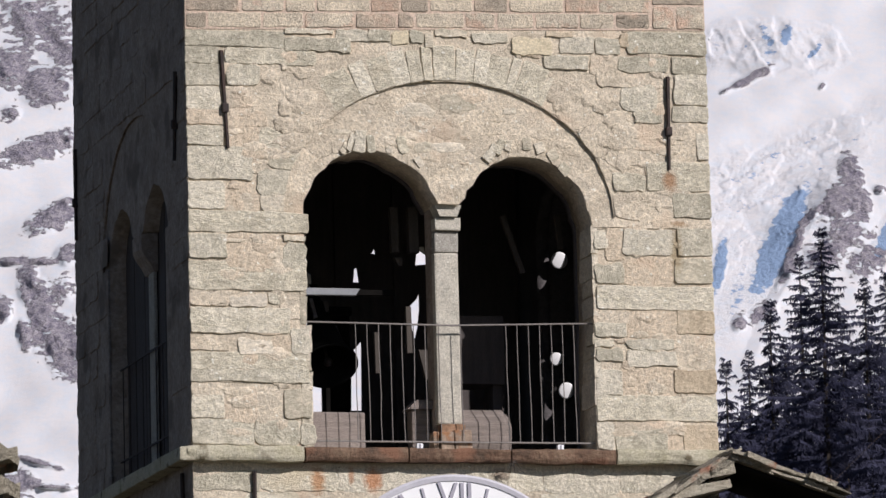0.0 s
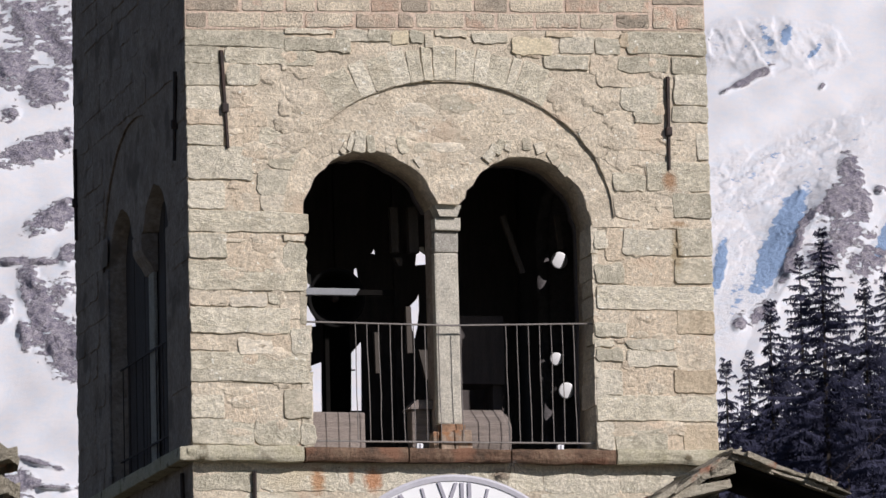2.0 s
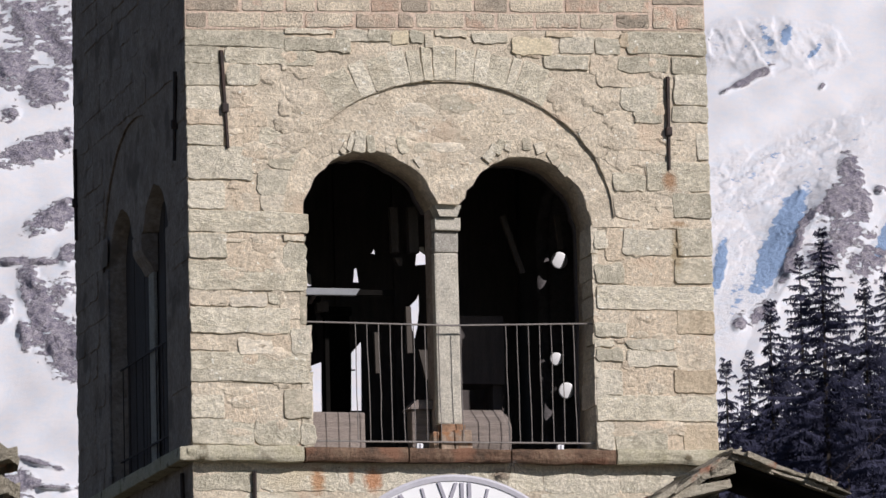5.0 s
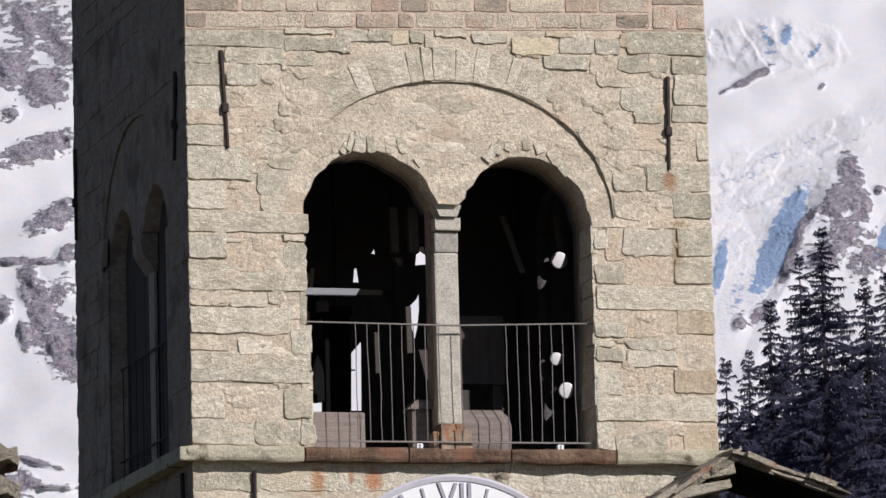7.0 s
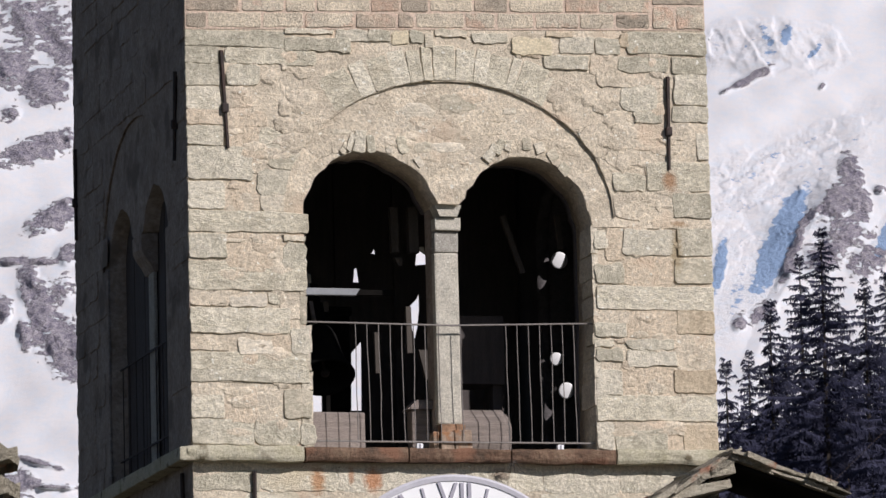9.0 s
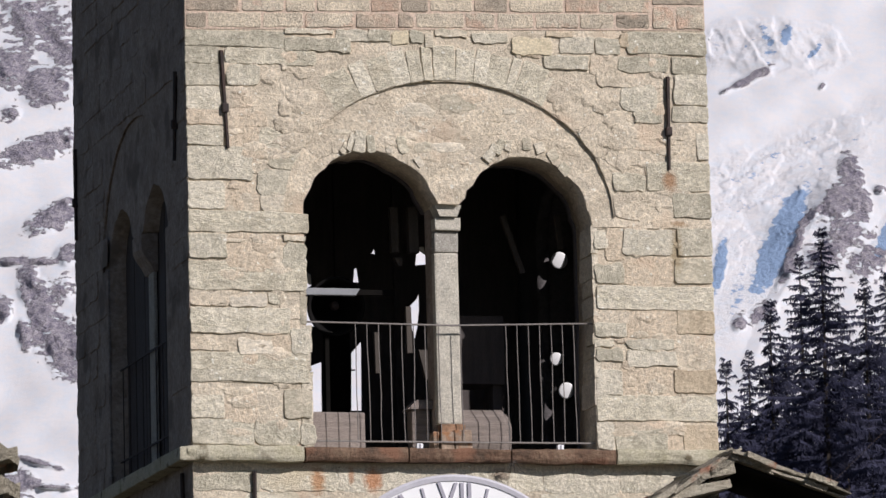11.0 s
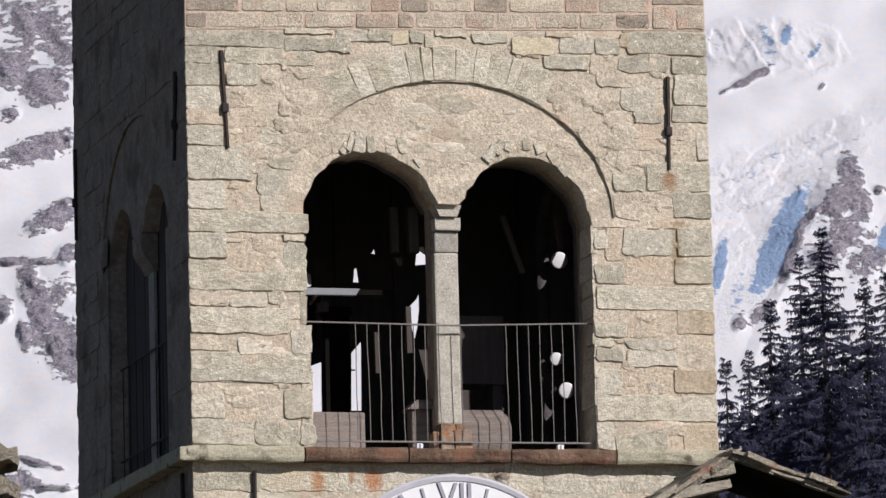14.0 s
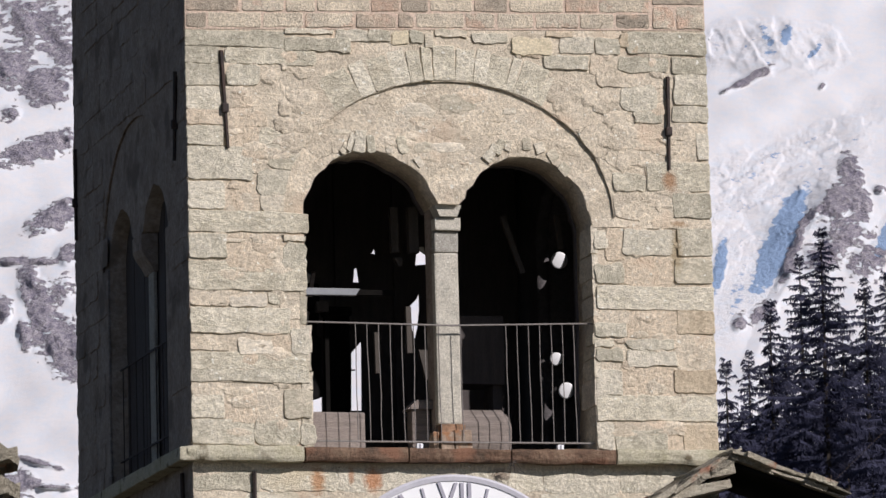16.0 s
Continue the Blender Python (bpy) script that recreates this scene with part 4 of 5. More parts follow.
# ---- spruces ----
def spruce(height, seed, reach=0.25, bare=0.0):
    random.seed(seed)
    trunk = bmesh.new()
    rod((0, 0, 0), (0, 0, height * 0.98), height * 0.013, 0.015, 8, trunk)
    vs, fs = [], []

    def tri(a, b, c):
        k = len(vs)
        vs.extend((a, b, c))
        fs.append((k, k + 1, k + 2))
    z = height
    ang = 0.0
    while z > height * 0.42:
        down = height - z
        for _ in range(random.choice((1, 2, 2))):
            if random.random() < bare:
                continue
            ang += 2.4 + random.uniform(-0.4, 0.4)
            ln = (0.14 + reach * 1.5 * down ** 0.82) * random.choice((0.3, 0.55, 0.8, 1.0, 1.2)) * random.uniform(0.8, 1.1)
            ca, sa = math.cos(ang), math.sin(ang)
            steps = max(4, int(ln / 0.065))
            rise = 0.25 if down < 0.8 else random.uniform(-0.62, 0.08)
            last = Vector((0, 0, z))
            for k in range(1, steps + 1):
                f = k / steps
                p = Vector((ca * ln * f, sa * ln * f, z + ln * (rise * f + 0.14 * f * f) + random.uniform(-0.012, 0.012)))
                side_v = Vector((-sa, ca, 0))
                tri(last + Vector((0, 0, 0.02)), last - Vector((0, 0, 0.025)), p)
                for sgn in (-1, 1):
                    sp = random.uniform(0.05, 0.17) * (1.15 - 0.5 * f)
                    tip = p + side_v * sgn * sp + Vector((ca, sa, 0)) * sp * 0.5 - Vector((0, 0, random.uniform(0.04, 0.2)))
                    tri(last, p, tip)
                if random.random() < 0.95:
                    hang = random.uniform(0.08, 0.34) * min(1.0, 0.2 + down / 3)
                    tri(last, p, (last + p) / 2 - Vector((random.uniform(-0.05, 0.05), random.uniform(-0.05, 0.05), hang)))
                last = p
        z -= random.choice((0.015, 0.03, 0.05, 0.11))
    me = bpy.data.meshes.new("crown")
    me.from_pydata([tuple(v) for v in vs], [], fs)
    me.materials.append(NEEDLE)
    t = thing("spruce", (0, 0, 0), "tall dark spruce with drooping branches before the snow", "tree", "spruces on the slope")
    part("trunk", trunk, BARK, t)
    ob = new("crown", me)
    ob.parent = t
    return t


def plant(tree, right, up, dist, height, scale=1.0):
    """Sets the tree so that its tip stands at that place of the slope."""
    tip = VIEW @ Vector((right * dist / FAR, up * dist / FAR, -dist))
    tree.location = (tip.x, tip.y, tip.z - height * scale)
    tree.rotation_euler[2] = random.uniform(0, 6)


KINDS = [(spruce(24, 1), 24), (spruce(22, 2, 0.2), 22), (spruce(20, 3, 0.2, 0.3), 20)]
SPOTS = [(0, 133.5, 7.5, 215), (1, 115.5, -18, 230), (2, 100, -39, 190), (1, 149, -10, 220), (0, 157, -8, 240), (2, 126, -2, 250), (0, 121, -32, 235), (1, 108, -36, 235), (2, 141, -22, 215), (0, 128, -50, 240), (1, 145, -40, 235),
         (0, 154, -38, 225), (1, 104, -62, 240), (0, 114, -60, 225), (1, 136, -62, 220), (0, 147, -66, 230), (1, 122, -68, 215), (2, 157, -62, 235), (0, 109, -72, 215), (1, 118, -78, 210), (0, 128, -80, 205), (1, 141, -82, 210), (0, 152, -78, 210), (1, 102, -80, 215), (0, 134, -74, 215), (1, 158, -84, 205)]
random.seed(21)
for k in range(36):
    SPOTS.append((random.choice((0, 1)), 99 + 1.9 * k + random.uniform(-2, 2), random.uniform(-80, -42) - (14 if k < 8 else 0), random.uniform(245, 300)))
used = set()
for i, u, v, dist in SPOTS:
    src, h = KINDS[i]
    t = src if i not in used else copy_thing(src, pose(0, 0, 0))
    used.add(i)
    plant(t, u, v, dist, h)


# ---- stones of the front ----
def stone_mesh(w, h, depth, corner=0.3, jag=0.006, fine=0.05, side=0.0, most=9):
    """A flat rough stone with worn, uneven edges, facing -y, its back at y = 0."""
    w -= side
    hw, hh = w / 2, h / 2
    c = min(w, h) * corner * random.uniform(0.4, 1.0)
    corners = [(-hw + c, -hh), (hw - c, -hh), (hw - c * 0.3, -hh + c * 0.3), (hw, -hh + c), (hw, hh - c), (hw - c * 0.3, hh - c * 0.3), (hw - c, hh), (-hw + c, hh), (-hw + c * 0.3, hh - c * 0.3), (-hw, hh - c), (-hw, -hh + c), (-hw + c * 0.3, -hh + c * 0.3)]
    out = []
    for (ax, az), (bx, bz) in zip(corners, corners[1:] + corners[:1]):
        k = max(1, min(most, round(math.hypot(bx - ax, bz - az) / fine)))
        out += [(ax + (bx - ax) * i / k, az + (bz - az) * i / k) for i in range(k)]
    seed = random.uniform(0, 90)
    loop = []
    for x, z in out:
        p = Vector((x * 9, z * 9, seed))
        loop.append((x + jag * (1.4 * noise.noise(p) + random.uniform(-0.7, 0.7)), z + jag * (1.6 * noise.noise(p + Vector((7, 3, 0))) + random.uniform(-0.7, 0.7))))
    bm = bmesh.new()
    tilt, lean = random.uniform(-0.004, 0.004), random.uniform(-0.002, 0.006)
    inset = min(0.004, 0.05 * min(w, h))
    rings = []
    for q, y in ((0, 0.0), (0, -depth * 0.7), (inset, -depth)):
        rings.append([bm.verts.new((x * (1 - q / hw), y + (tilt * x / hw + lean * z / hh if y else 0), z * (1 - q / hh))) for x, z in loop])
    for p, r in zip(rings, rings[1:]):
        for i in range(len(p)):
            k = (i + 1) % len(p)
            bm.faces.new((p[i], p[k], r[k], r[i]))
    bm.faces.new(rings[-1])
    return bm


def stone(x, z, w, h, parent, y=0.0, depth=0.012, turn=0.0, mat=STONE, name="stone", **kw):
    bm = stone_mesh(w, h, depth, **kw)
    bmesh.ops.transform(bm, matrix=Matrix.Translation((x, y, z)) @ Matrix.Rotation(-turn, 4, "Y"), verts=bm.verts)
    return part(name, bm, mat, parent)


def clear_step(p):
    """Moves a point of the outer face clear of the step round the large arch."""
    if p.z > RELIEF[1]:
        reach = math.hypot((p.x - RELIEF[0]) / (RELIEF[2] + 0.012), (p.z - RELIEF[1]) / (RELIEF[3] + 0.012))
        if reach < 1:
            p.x, p.z = RELIEF[0] + (p.x - RELIEF[0]) / reach, RELIEF[1] + (p.z - RELIEF[1]) / reach


def smear(x, z, w, h, parent, y=0.0, mat=MORTAR):
    """A low dab of mortar wiped over the joints; its rim sinks under the stones."""
    bm = bmesh.new()
    n, seed = 18, random.uniform(0, 90)
    rings = []
    for q, d in ((1.0, 0.006), (0.8, 0.012), (0.5, 0.0145), (0.2, 0.0155)):
        ring = []
        for i in range(n):
            g = 2 * math.pi * i / n
            k = q * (1 + 0.45 * noise.noise(Vector((1.6 * math.cos(g), 1.6 * math.sin(g), seed))) + 0.12 * noise.noise(Vector((5 * math.cos(g), 5 * math.sin(g), seed))))
            ring.append(bm.verts.new((x + k * w / 2 * math.cos(g), y - d, z + k * h / 2 * math.sin(g))))
        rings.append(ring)
    for p, r in zip(rings, rings[1:]):
        for i in range(n):
            k = (i + 1) % n
            bm.faces.new((p[i], p[k], r[k], r[i]))
    top = bm.verts.new((x, y - 0.0157, z))
    for i in range(n):
        bm.faces.new((rings[-1][i], rings[-1][(i + 1) % n], top))
    if y <= 0:
        for v in bm.verts:
            clear_step(v.co)
    return part("mortar_patch", bm, mat, parent)


FACING = {"G": GREENSTONE, "P": PALESTONE, "T": STONE, "B": TANSTONE, "Y": YELLOWSTONE, "W": MORTAR, "O": WARM_MORTAR}


def block(x0, x1, z0, z1, kind, under=False):
    """One facing stone or flush mortar patch of the front; under: it overhangs an open bed joint."""
    patch = kind in "WO"
    grow = 0.03 if patch else 0.006
    beside = min(abs(x1 - OPEN[0][0]), abs(x0 - OPEN[1][1])) < 0.1
    deep = random.uniform(0.006, 0.008) if patch else random.uniform(0.0115, 0.0145)
    low = grow
    if under:
        deep, low = deep + random.uniform(0.002, 0.006), random.uniform(-0.001, 0.004)
    edge = x0 < 0 or x1 > W
    left, right = x0 - (0 if x0 < 0 or beside and x0 > 2 else grow), x1 + (0 if x1 > W or beside and x0 < 2 else grow)
    z0, z1 = z0 - low, z1 + grow * 0.7
    bm = stone_mesh(right - left, z1 - z0, deep, corner=0.35 if patch else 0.14 if edge else 0.28, jag=0.005 if edge else 0.010, fine=0.04, most=26)
    for v in bm.verts:
        v.co += Vector(((left + right) / 2, 0, (z0 + z1) / 2))
        f = Vector((v.co.x * 5.5, 4, v.co.z * 6.0))
        v.co.z += 0.010 * noise.noise(f) + 0.004 * noise.noise(f * 3.3)
        if 0.1 < v.co.x < OPEN[0][0] - 0.1 or OPEN[1][1] + 0.1 < v.co.x < W - 0.1:
            v.co.x += 0.016 * noise.noise(f + Vector((9, 0, 2)))
        clear_step(v.co)
    part("mortar_patch" if patch else "stone", bm, FACING[kind], front_wall)


random.seed(17)
for x, sgn in ((OPEN[0][0], 1), (OPEN[1][1], -1)):
    z = 8.05
    while z < 9.85:
        h = random.uniform(0.08, 0.26)
        if random.random() < 0.7 or (sgn > 0 and z < 9.0):
            out = random.uniform(0.002, 0.018) + (0.032 if sgn > 0 and z < 9.0 else 0)
            bm = box(min(x - sgn * 0.05, x + sgn * out), max(x - sgn * 0.05, x + sgn * out), -0.008, random.uniform(0.15, 0.4), z, z + h - 0.012, 0.0)
            bmesh.ops.subdivide_edges(bm, edges=bm.edges, cuts=2, use_grid_fill=True)
            for v in bm.verts:
                v.co += 0.012 * noise.noise_vector(v.co * 14)
            part("stone", bm, STONE, front_wall)
        z += h

random.seed(7)
# the pier beside the shaded corner, from the shoulder down to the ledge, then the other pier
block(-0.006, 0.860, 11.450, 11.586, "G", True)
block(0.871, 1.281, 11.579, 11.613, "P", True)
block(0.869, 1.428, 11.424, 11.542, "G", True)
block(1.310, 1.588, 11.520, 11.618, "G")
block(-0.006, 0.277, 11.301, 11.442, "G", True)
block(0.341, 1.138, 11.307, 11.433, "P")
block(-0.006, 0.289, 11.107, 11.292, "G", True)
block(0.347, 0.632, 11.111, 11.291, "G", True)
block(-0.006, 0.285, 10.904, 11.098, "P", True)
block(0.353, 0.569, 10.906, 11.096, "W")
block(-0.006, 0.311, 10.778, 10.890, "O", True)
block(0.355, 0.659, 10.786, 10.888, "O")
block(-0.006, 0.308, 10.595, 10.769, "G", True)
block(0.352, 0.592, 10.601, 10.776, "O")
block(-0.006, 0.553, 10.307, 10.583, "G", True)
block(0.578, 0.696, 10.402, 10.576, "W")
block(0.706, 0.932, 10.410, 10.619, "P")
block(0.599, 0.928, 10.187, 10.395, "G")
block(-0.006, 0.308, 10.059, 10.286, "P", True)
block(0.318, 0.596, 10.055, 10.277, "O")
block(0.625, 0.880, 10.056, 10.177, "T", True)
block(0.895, 1.043, 10.060, 10.263, "W")
block(-0.006, 1.034, 9.863, 10.037, "P", True)
block(-0.006, 0.319, 9.641, 9.843, "G", True)
block(0.328, 0.802, 9.551, 9.826, "O")
block(0.819, 1.016, 9.793, 9.842, "T", True)
block(0.816, 1.013, 9.557, 9.779, "G")
block(-0.006, 1.009, 9.372, 9.613, "P")
block(-0.006, 0.320, 9.233, 9.357, "W", True)
block(0.349, 0.652, 9.228, 9.324, "T", True)
block(0.672, 0.784, 9.265, 9.332, "P")
block(0.798, 0.994, 9.152, 9.354, "W")
block(-0.006, 0.854, 9.001, 9.217, "P", True)
block(0.860, 1.026, 8.835, 9.047, "G")
block(-0.006, 0.303, 8.854, 8.950, "W", True)
block(0.419, 0.702, 8.831, 8.946, "T")
block(0.717, 0.849, 8.824, 8.977, "O")
block(-0.006, 0.993, 8.696, 8.835, "P")
block(-0.006, 1.010, 8.586, 8.696, "G", True)
block(-0.006, 0.315, 8.486, 8.568, "W")
block(-0.006, 0.273, 8.286, 8.477, "P")
block(0.293, 0.536, 8.274, 8.523, "O")
block(0.546, 0.780, 8.272, 8.516, "W")
block(0.790, 1.034, 8.279, 8.528, "T", True)
block(-0.006, 0.522, 8.063, 8.268, "G")
block(0.536, 0.922, 8.067, 8.263, "G")
block(0.931, 1.063, 8.060, 8.232, "G")
block(3.898, 4.606, 11.480, 11.669, "G", True)
block(3.181, 3.404, 11.603, 11.648, "B", True)
block(3.290, 3.593, 11.464, 11.612, "G")
block(3.603, 3.827, 11.471, 11.600, "G", True)
block(2.861, 3.219, 11.444, 11.587, "Y", True)
block(2.516, 2.817, 11.533, 11.621, "G", True)
block(3.144, 3.538, 11.328, 11.437, "G", True)
block(3.553, 3.802, 11.322, 11.450, "W")
block(3.822, 4.249, 11.326, 11.450, "G")
block(4.290, 4.606, 11.311, 11.455, "G", True)
block(3.646, 4.184, 11.209, 11.313, "W")
block(3.823, 4.148, 10.984, 11.201, "G")
block(4.308, 4.606, 11.039, 11.302, "G", True)
block(3.940, 4.194, 10.872, 10.976, "G", True)
block(4.286, 4.606, 10.890, 11.024, "G", True)
block(3.821, 4.187, 10.530, 10.856, "W")
block(4.279, 4.483, 10.548, 10.869, "W")
block(4.497, 4.606, 10.567, 10.789, "G", True)
block(4.041, 4.606, 10.286, 10.532, "P", True)
block(3.740, 4.014, 10.282, 10.429, "P")
block(3.739, 3.977, 10.036, 10.242, "W", True)
block(3.997, 4.251, 10.031, 10.267, "W")
block(4.266, 4.606, 10.052, 10.263, "G", True)
block(3.527, 4.606, 9.956, 10.025, "W", True)
block(3.544, 3.665, 9.767, 9.929, "G")
block(3.674, 3.795, 9.706, 9.926, "O")
block(3.806, 4.261, 9.725, 9.941, "G", True)
block(4.297, 4.606, 9.718, 9.959, "G", True)
block(3.545, 3.797, 9.470, 9.641, "G", True)
block(3.818, 4.244, 9.480, 9.696, "O")
block(4.269, 4.606, 9.482, 9.693, "T", True)
block(3.554, 4.606, 9.251, 9.452, "P", True)
block(3.534, 3.806, 9.143, 9.226, "W")
block(3.531, 3.813, 9.011, 9.138, "G", True)
block(3.829, 4.254, 9.002, 9.236, "O")
block(4.270, 4.606, 9.046, 9.242, "B", True)
block(3.518, 3.699, 8.923, 8.986, "P", True)
block(3.540, 3.776, 8.797, 8.909, "G", True)
block(3.819, 4.234, 8.909, 8.992, "G", True)
block(3.816, 4.250, 8.758, 8.894, "G", True)
block(4.272, 4.606, 8.758, 9.022, "W")
block(3.533, 3.759, 8.515, 8.724, "G")
block(3.774, 4.203, 8.514, 8.738, "O")
block(4.229, 4.606, 8.538, 8.733, "B", True)
block(3.531, 4.606, 8.291, 8.505, "P", True)
block(3.529, 3.675, 8.044, 8.267, "G")
block(3.694, 4.147, 8.027, 8.212, "G")
block(3.727, 4.282, 8.203, 8.276, "W")
block(4.162, 4.288, 8.030, 8.195, "O")
block(4.309, 4.606, 8.032, 8.265, "B")

# rubble between the ring and the band above
block(1.598, 1.787, 11.527, 11.615, "G", True)
block(1.807, 1.946, 11.512, 11.615, "Y")
block(1.956, 2.076, 11.511, 11.624, "G", True)
block(2.095, 2.155, 11.489, 11.607, "T", True)
block(2.187, 2.457, 11.583, 11.642, "T", True)
block(3.838, 3.909, 11.535, 11.644, "B", True)
block(3.923, 3.989, 11.482, 11.576, "B", True)


def relief_edge(z, grow):
    """Half width of the large arch, grown outwards, at height z; none below its springing."""
    c, s, a, b = RELIEF
    if z < s - 0.001:
        return None
    f = (z - s) / (b + grow)
    return (a + grow) * math.sqrt(max(0.0, 1 - f * f)) if f < 1 else 0.0


# dabs of mortar over the joints of both piers and the shoulders
for _ in range(120):
    left = random.random() < 0.5
    z = random.uniform(8.15, 11.5)
    e = relief_edge(z, 0.3)
    if z < 10.03:
        x = random.uniform(0.25, 0.8) if left else random.uniform(3.75, 4.35)
    elif e:
        x = random.uniform(0.35, max(0.4, RELIEF[0] - e)) if left else random.uniform(min(4.2, RELIEF[0] + e), 4.3)
    else:
        x = random.uniform(0.4, 4.2)
    smear(x, z, random.uniform(0.06, 0.3), random.uniform(0.04, 0.15), front_wall, mat=random.choice((MORTAR, MORTAR, WARM_MORTAR)))
for _ in range(40):
    q = radians(random.uniform(18, 162))
    if abs(q - math.pi / 2) > 0.62:
        g = random.uniform(0.1, 0.4)
        smear(RELIEF[0] + (RELIEF[2] + g) * math.cos(q), RELIEF[1] + (RELIEF[3] + g) * math.sin(q), random.uniform(0.12, 0.35), random.uniform(0.08, 0.2), front_wall, y=-0.004)

# ring of the large arch: cut voussoirs at the crown, plastered over further down
c, s, a, b = RELIEF
CROWN = [(58.2, 0), (67.0, 0.007), (70.2, 0.002), (76.7, 0.003), (81.3, 0.002), (87.3, 0.003), (94.6, 0.009), (98.2, 0.014), (102.8, 0.002), (108.4, 0.004), (115.2, 0.002), (120.8, 0.003), (131.3, 0)]
for (k0, g0), (k1, g1) in zip(CROWN, CROWN[1:]):
    q, ln = radians((k0 + k1) / 2), random.uniform(0.27, 0.32)
    across = math.hypot(a * math.sin(q), b * math.cos(q)) * radians(k1 - k0) * 1.08
    mid = 0.003 + ln / 2
    stone(c + (a + mid) * math.cos(q), s + (b + mid) * math.sin(q), across - (g0 + g1) / 2, ln, front_wall, depth=0.017 if 90 < k0 < 100 else random.uniform(0.007, 0.011), turn=(math.atan2(a * math.sin(q), b * math.cos(q))) - math.pi / 2, corner=0.12, jag=0.005, mat=PALESTONE, name="voussoir")
for lo, hi in ((17, 58), (131, 168)):
    k = lo
    while k < hi:
        step = min(random.uniform(7, 13), hi - k + 0.5)
        q, ln = radians(k + step / 2), random.uniform(0.22, 0.4)
        mid = 0.003 + ln / 2
        across = math.hypot(a * math.sin(q), b * math.cos(q)) * radians(step) * 1.14
        covered = random.random() < 0.6
        stone(c + (a + mid) * math.cos(q), s + (b + mid) * math.sin(q), across, ln, front_wall, depth=random.uniform(0.004, 0.009), turn=(math.atan2(a * math.sin(q), b * math.cos(q))) - math.pi / 2, corner=0.22, jag=0.008, mat=MORTAR if covered else PALESTONE, name="mortar_patch" if covered else "voussoir")
        k += step

# the few bare stones at the heads of the twin arches: x, z, width, height, turn in degrees, depth, white or grey
for x, z, w, h, turn, deep, bare in ((1.505, 10.665, 0.10, 0.20, -8, 0.02, GREENSTONE), (1.60, 10.64, 0.075, 0.15, 6, 0.016, GREENSTONE), (1.425, 10.655, 0.055, 0.15, -22, 0.018, GREENSTONE), (1.37, 10.60, 0.05, 0.10, -35, 0.016, STONE),
                                     (1.88, 10.64, 0.085, 0.15, 22, 0.010, PALESTONE), (1.76, 10.60, 0.06, 0.07, 10, 0.010, STONE), (2.66, 10.585, 0.085, 0.17, -38, 0.018, GREENSTONE), (2.735, 10.64, 0.07, 0.15, -26, 0.02, PALESTONE), (2.815, 10.655, 0.06, 0.10, -14, 0.014, STONE),
                                     (2.98, 10.67, 0.07, 0.11, 4, 0.012, STONE), (3.09, 10.64, 0.09, 0.10, 20, 0.013, STONE), (3.21, 10.58, 0.08, 0.10, 32, 0.013, STONE), (3.31, 10.46, 0.1, 0.09, 48, 0.014, STONE), (2.02, 10.50, 0.07, 0.1, 34, 0.012, STONE)):
    stone(x, z, w, h, front_wall, y=STEP, depth=deep, turn=radians(turn), corner=0.3, jag=0.008, mat=bare)
for _ in range(70):
    x, z = random.uniform(1.1, 3.5), random.uniform(10.15, 11.1)
    clear = min(math.hypot(x - (p + q) / 2, z - SPRING) for p, q in OPEN) > 0.72
    if clear and ((x - c) / (a - 0.14)) ** 2 + ((z - s) / (b - 0.1)) ** 2 < 1:
        w = random.uniform(0.09, 0.34)
        smear(x, z, w, w * random.uniform(0.25, 0.6), front_wall, y=STEP + 0.0085, mat=random.choice((MORTAR, MORTAR, WARM_MORTAR, STONE)))

# coursed band with pink pointing above the arches, rising slightly towards the sunny corner
RISE = 0.023


def lean_up(bm):
    for v in bm.verts:
        v.co.z += RISE * v.co.x
    return bm


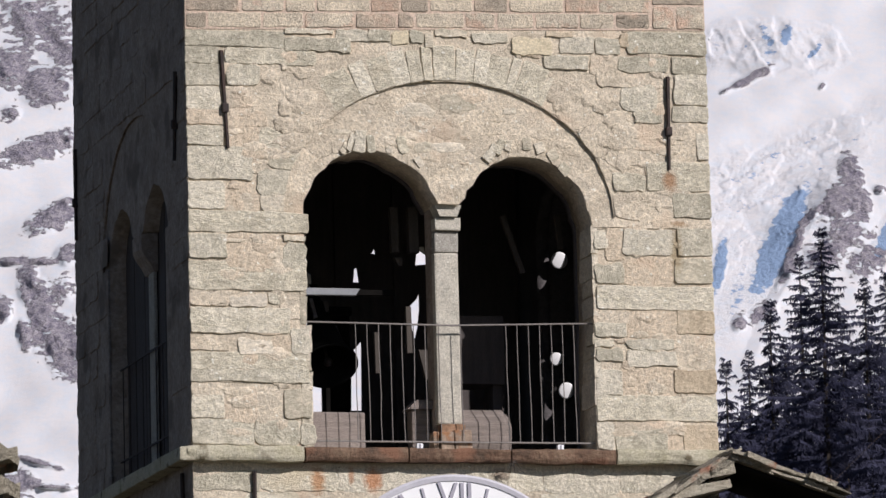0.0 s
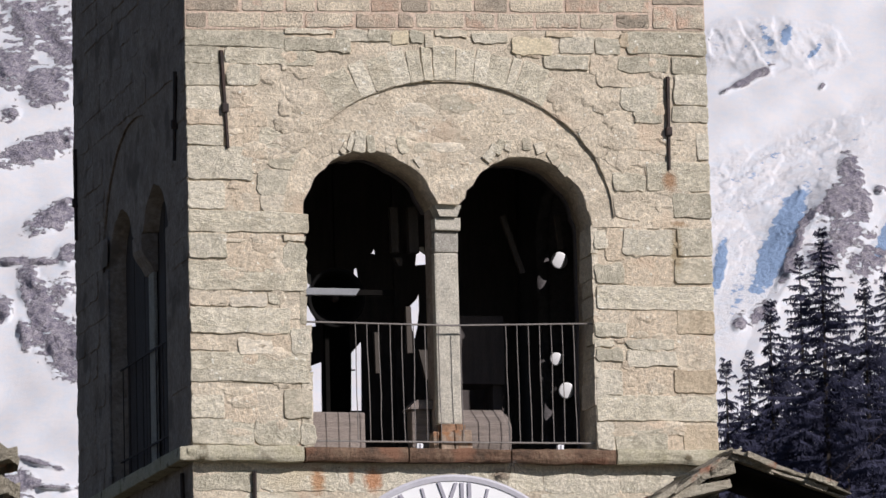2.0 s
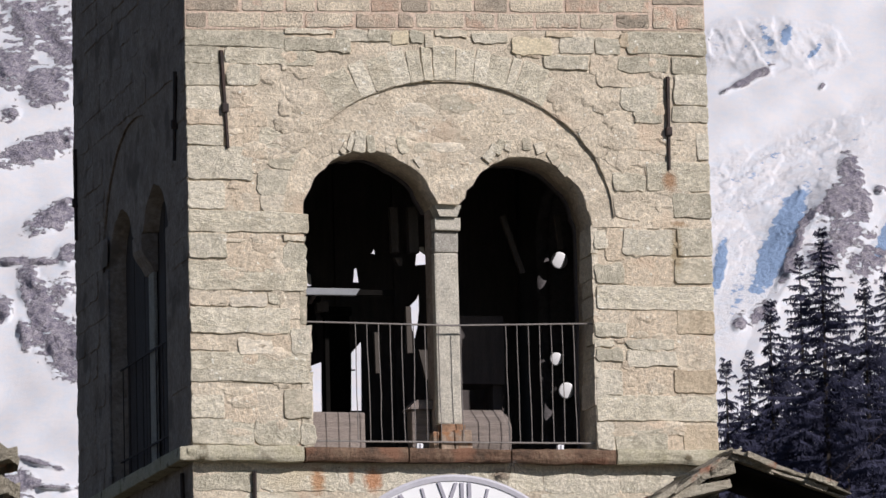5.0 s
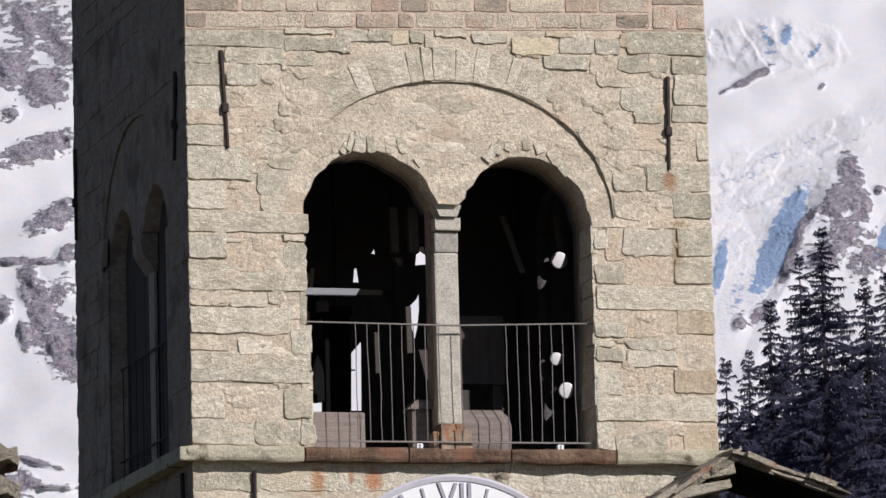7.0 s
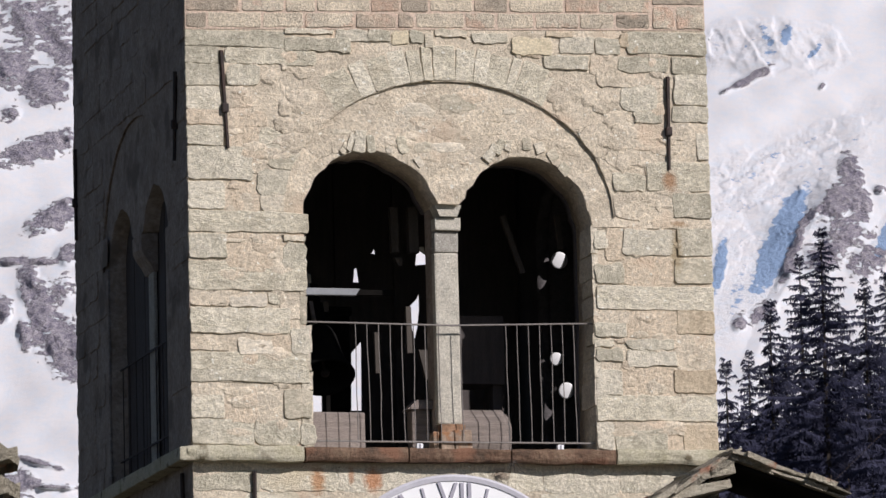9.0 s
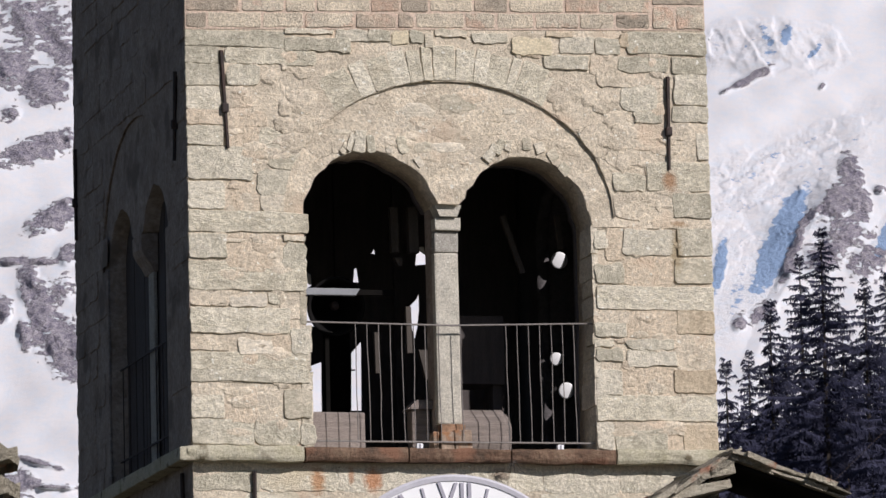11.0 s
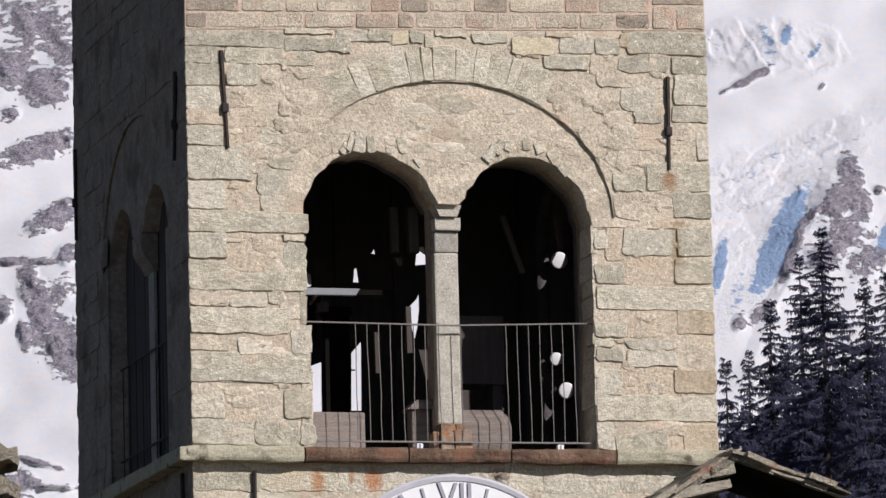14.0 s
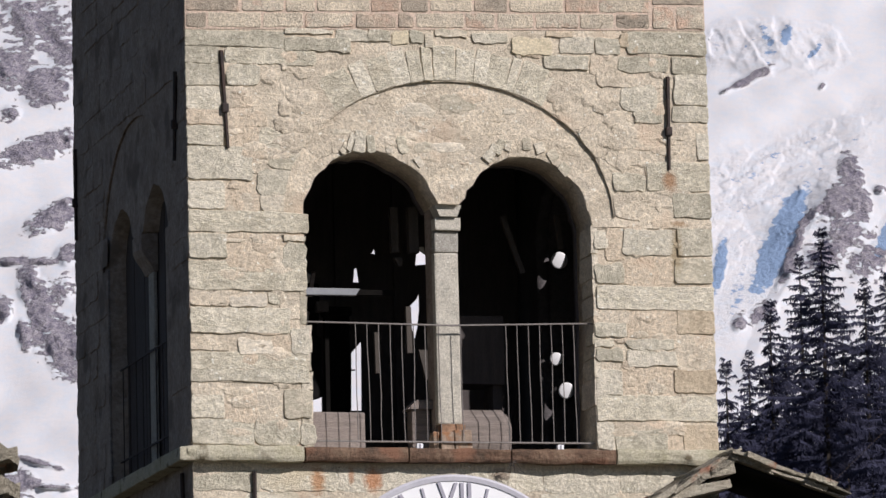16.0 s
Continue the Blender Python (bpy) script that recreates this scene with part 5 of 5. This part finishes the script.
part("pointing", lean_up(box(0.0, W, -0.007, 0.0, 11.592, TOP - 0.2)), PINK, front_wall, "pink mortar pointing")
for z0, z1, joints in ((11.61, 11.732, (0.0, 0.19, 0.67, 1.03, 1.48, 1.85, 2.01, 2.45, 2.73, 3.07, 3.47, 3.79, 4.11)), (11.75, 11.885, (0.0, 0.48, 0.87, 1.14, 1.62, 1.88, 2.14, 2.53, 2.84, 3.34, 3.65, 4.11)), (11.905, 12.03, (0.0, 0.3, 0.7, 1.2, 1.5, 2.0, 2.4, 2.9, 3.3, 3.8, 4.2, 4.6)), (11.605, 11.80, (4.12, 4.335, 4.6)), (11.82, 11.89, (4.12, 4.6))):
    for x0, x1 in zip(joints, joints[1:]):
        bm = stone_mesh(x1 - x0 - 0.022, z1 - z0, 0.009, corner=0.16, jag=0.005, fine=0.04)
        bmesh.ops.translate(bm, verts=bm.verts, vec=((x0 + x1) / 2, -0.004, (z0 + z1) / 2))
        part("stone", lean_up(bm), BROWNSTONE, front_wall)

# below the string course
z = 7.86
while z > 7.2:
    h = random.uniform(0.16, 0.3)
    x = 0.0
    while x < W - 0.1:
        w = min(random.uniform(0.3, 0.9), W - x)
        if W - x - w < 0.2:
            w = W - x
        stone(x + w / 2, z - h / 2, w - 0.004, h - 0.003, front_wall, depth=random.uniform(0.003, 0.008), corner=0.25, jag=0.012, mat=random.choice((GREENSTONE, PALESTONE, MORTAR)))
        x += w
    z -= h

# rough stones of the shaded flank, one uneven skin
skin = bmesh.new()
z = 7.0
while z < TOP:
    h = random.uniform(0.15, 0.3)
    y = 0.0
    while y < D - 0.1:
        w = min(random.uniform(0.3, 0.8), D - y)
        ym, zm = y + w / 2, z + h / 2
        blocked = SILL - 0.2 < zm < 11.25 and 0.6 < ym < 3.55
        if not blocked:
            tmp = stone_mesh(w + 0.004, h + 0.002, random.uniform(0.003, 0.011), jag=0.012)
            bmesh.ops.transform(tmp, matrix=Matrix.Translation((0, ym, zm)) @ Matrix.Rotation(-math.pi / 2, 4, "Z"), verts=tmp.verts)
            me = bpy.data.meshes.new("tmp")
            tmp.to_mesh(me)
            tmp.free()
            skin.from_mesh(me)
            bpy.data.meshes.remove(me)
        y += w
    z += h
tagged(part("flank_masonry", skin, SHADED_STONE, left_wall, "rough shaded stones"), kind="stuff")


def motions():
    """The bell's swing: 2.24 s to and fro."""
    rows = []
    for i in range(161):
        t = i / 10
        rows.append((t, pose(*PIVOT, rx=90 * math.cos(2 * math.pi * (t - 0.725) / 2.24))))
    walk(bell, rows)


motions()
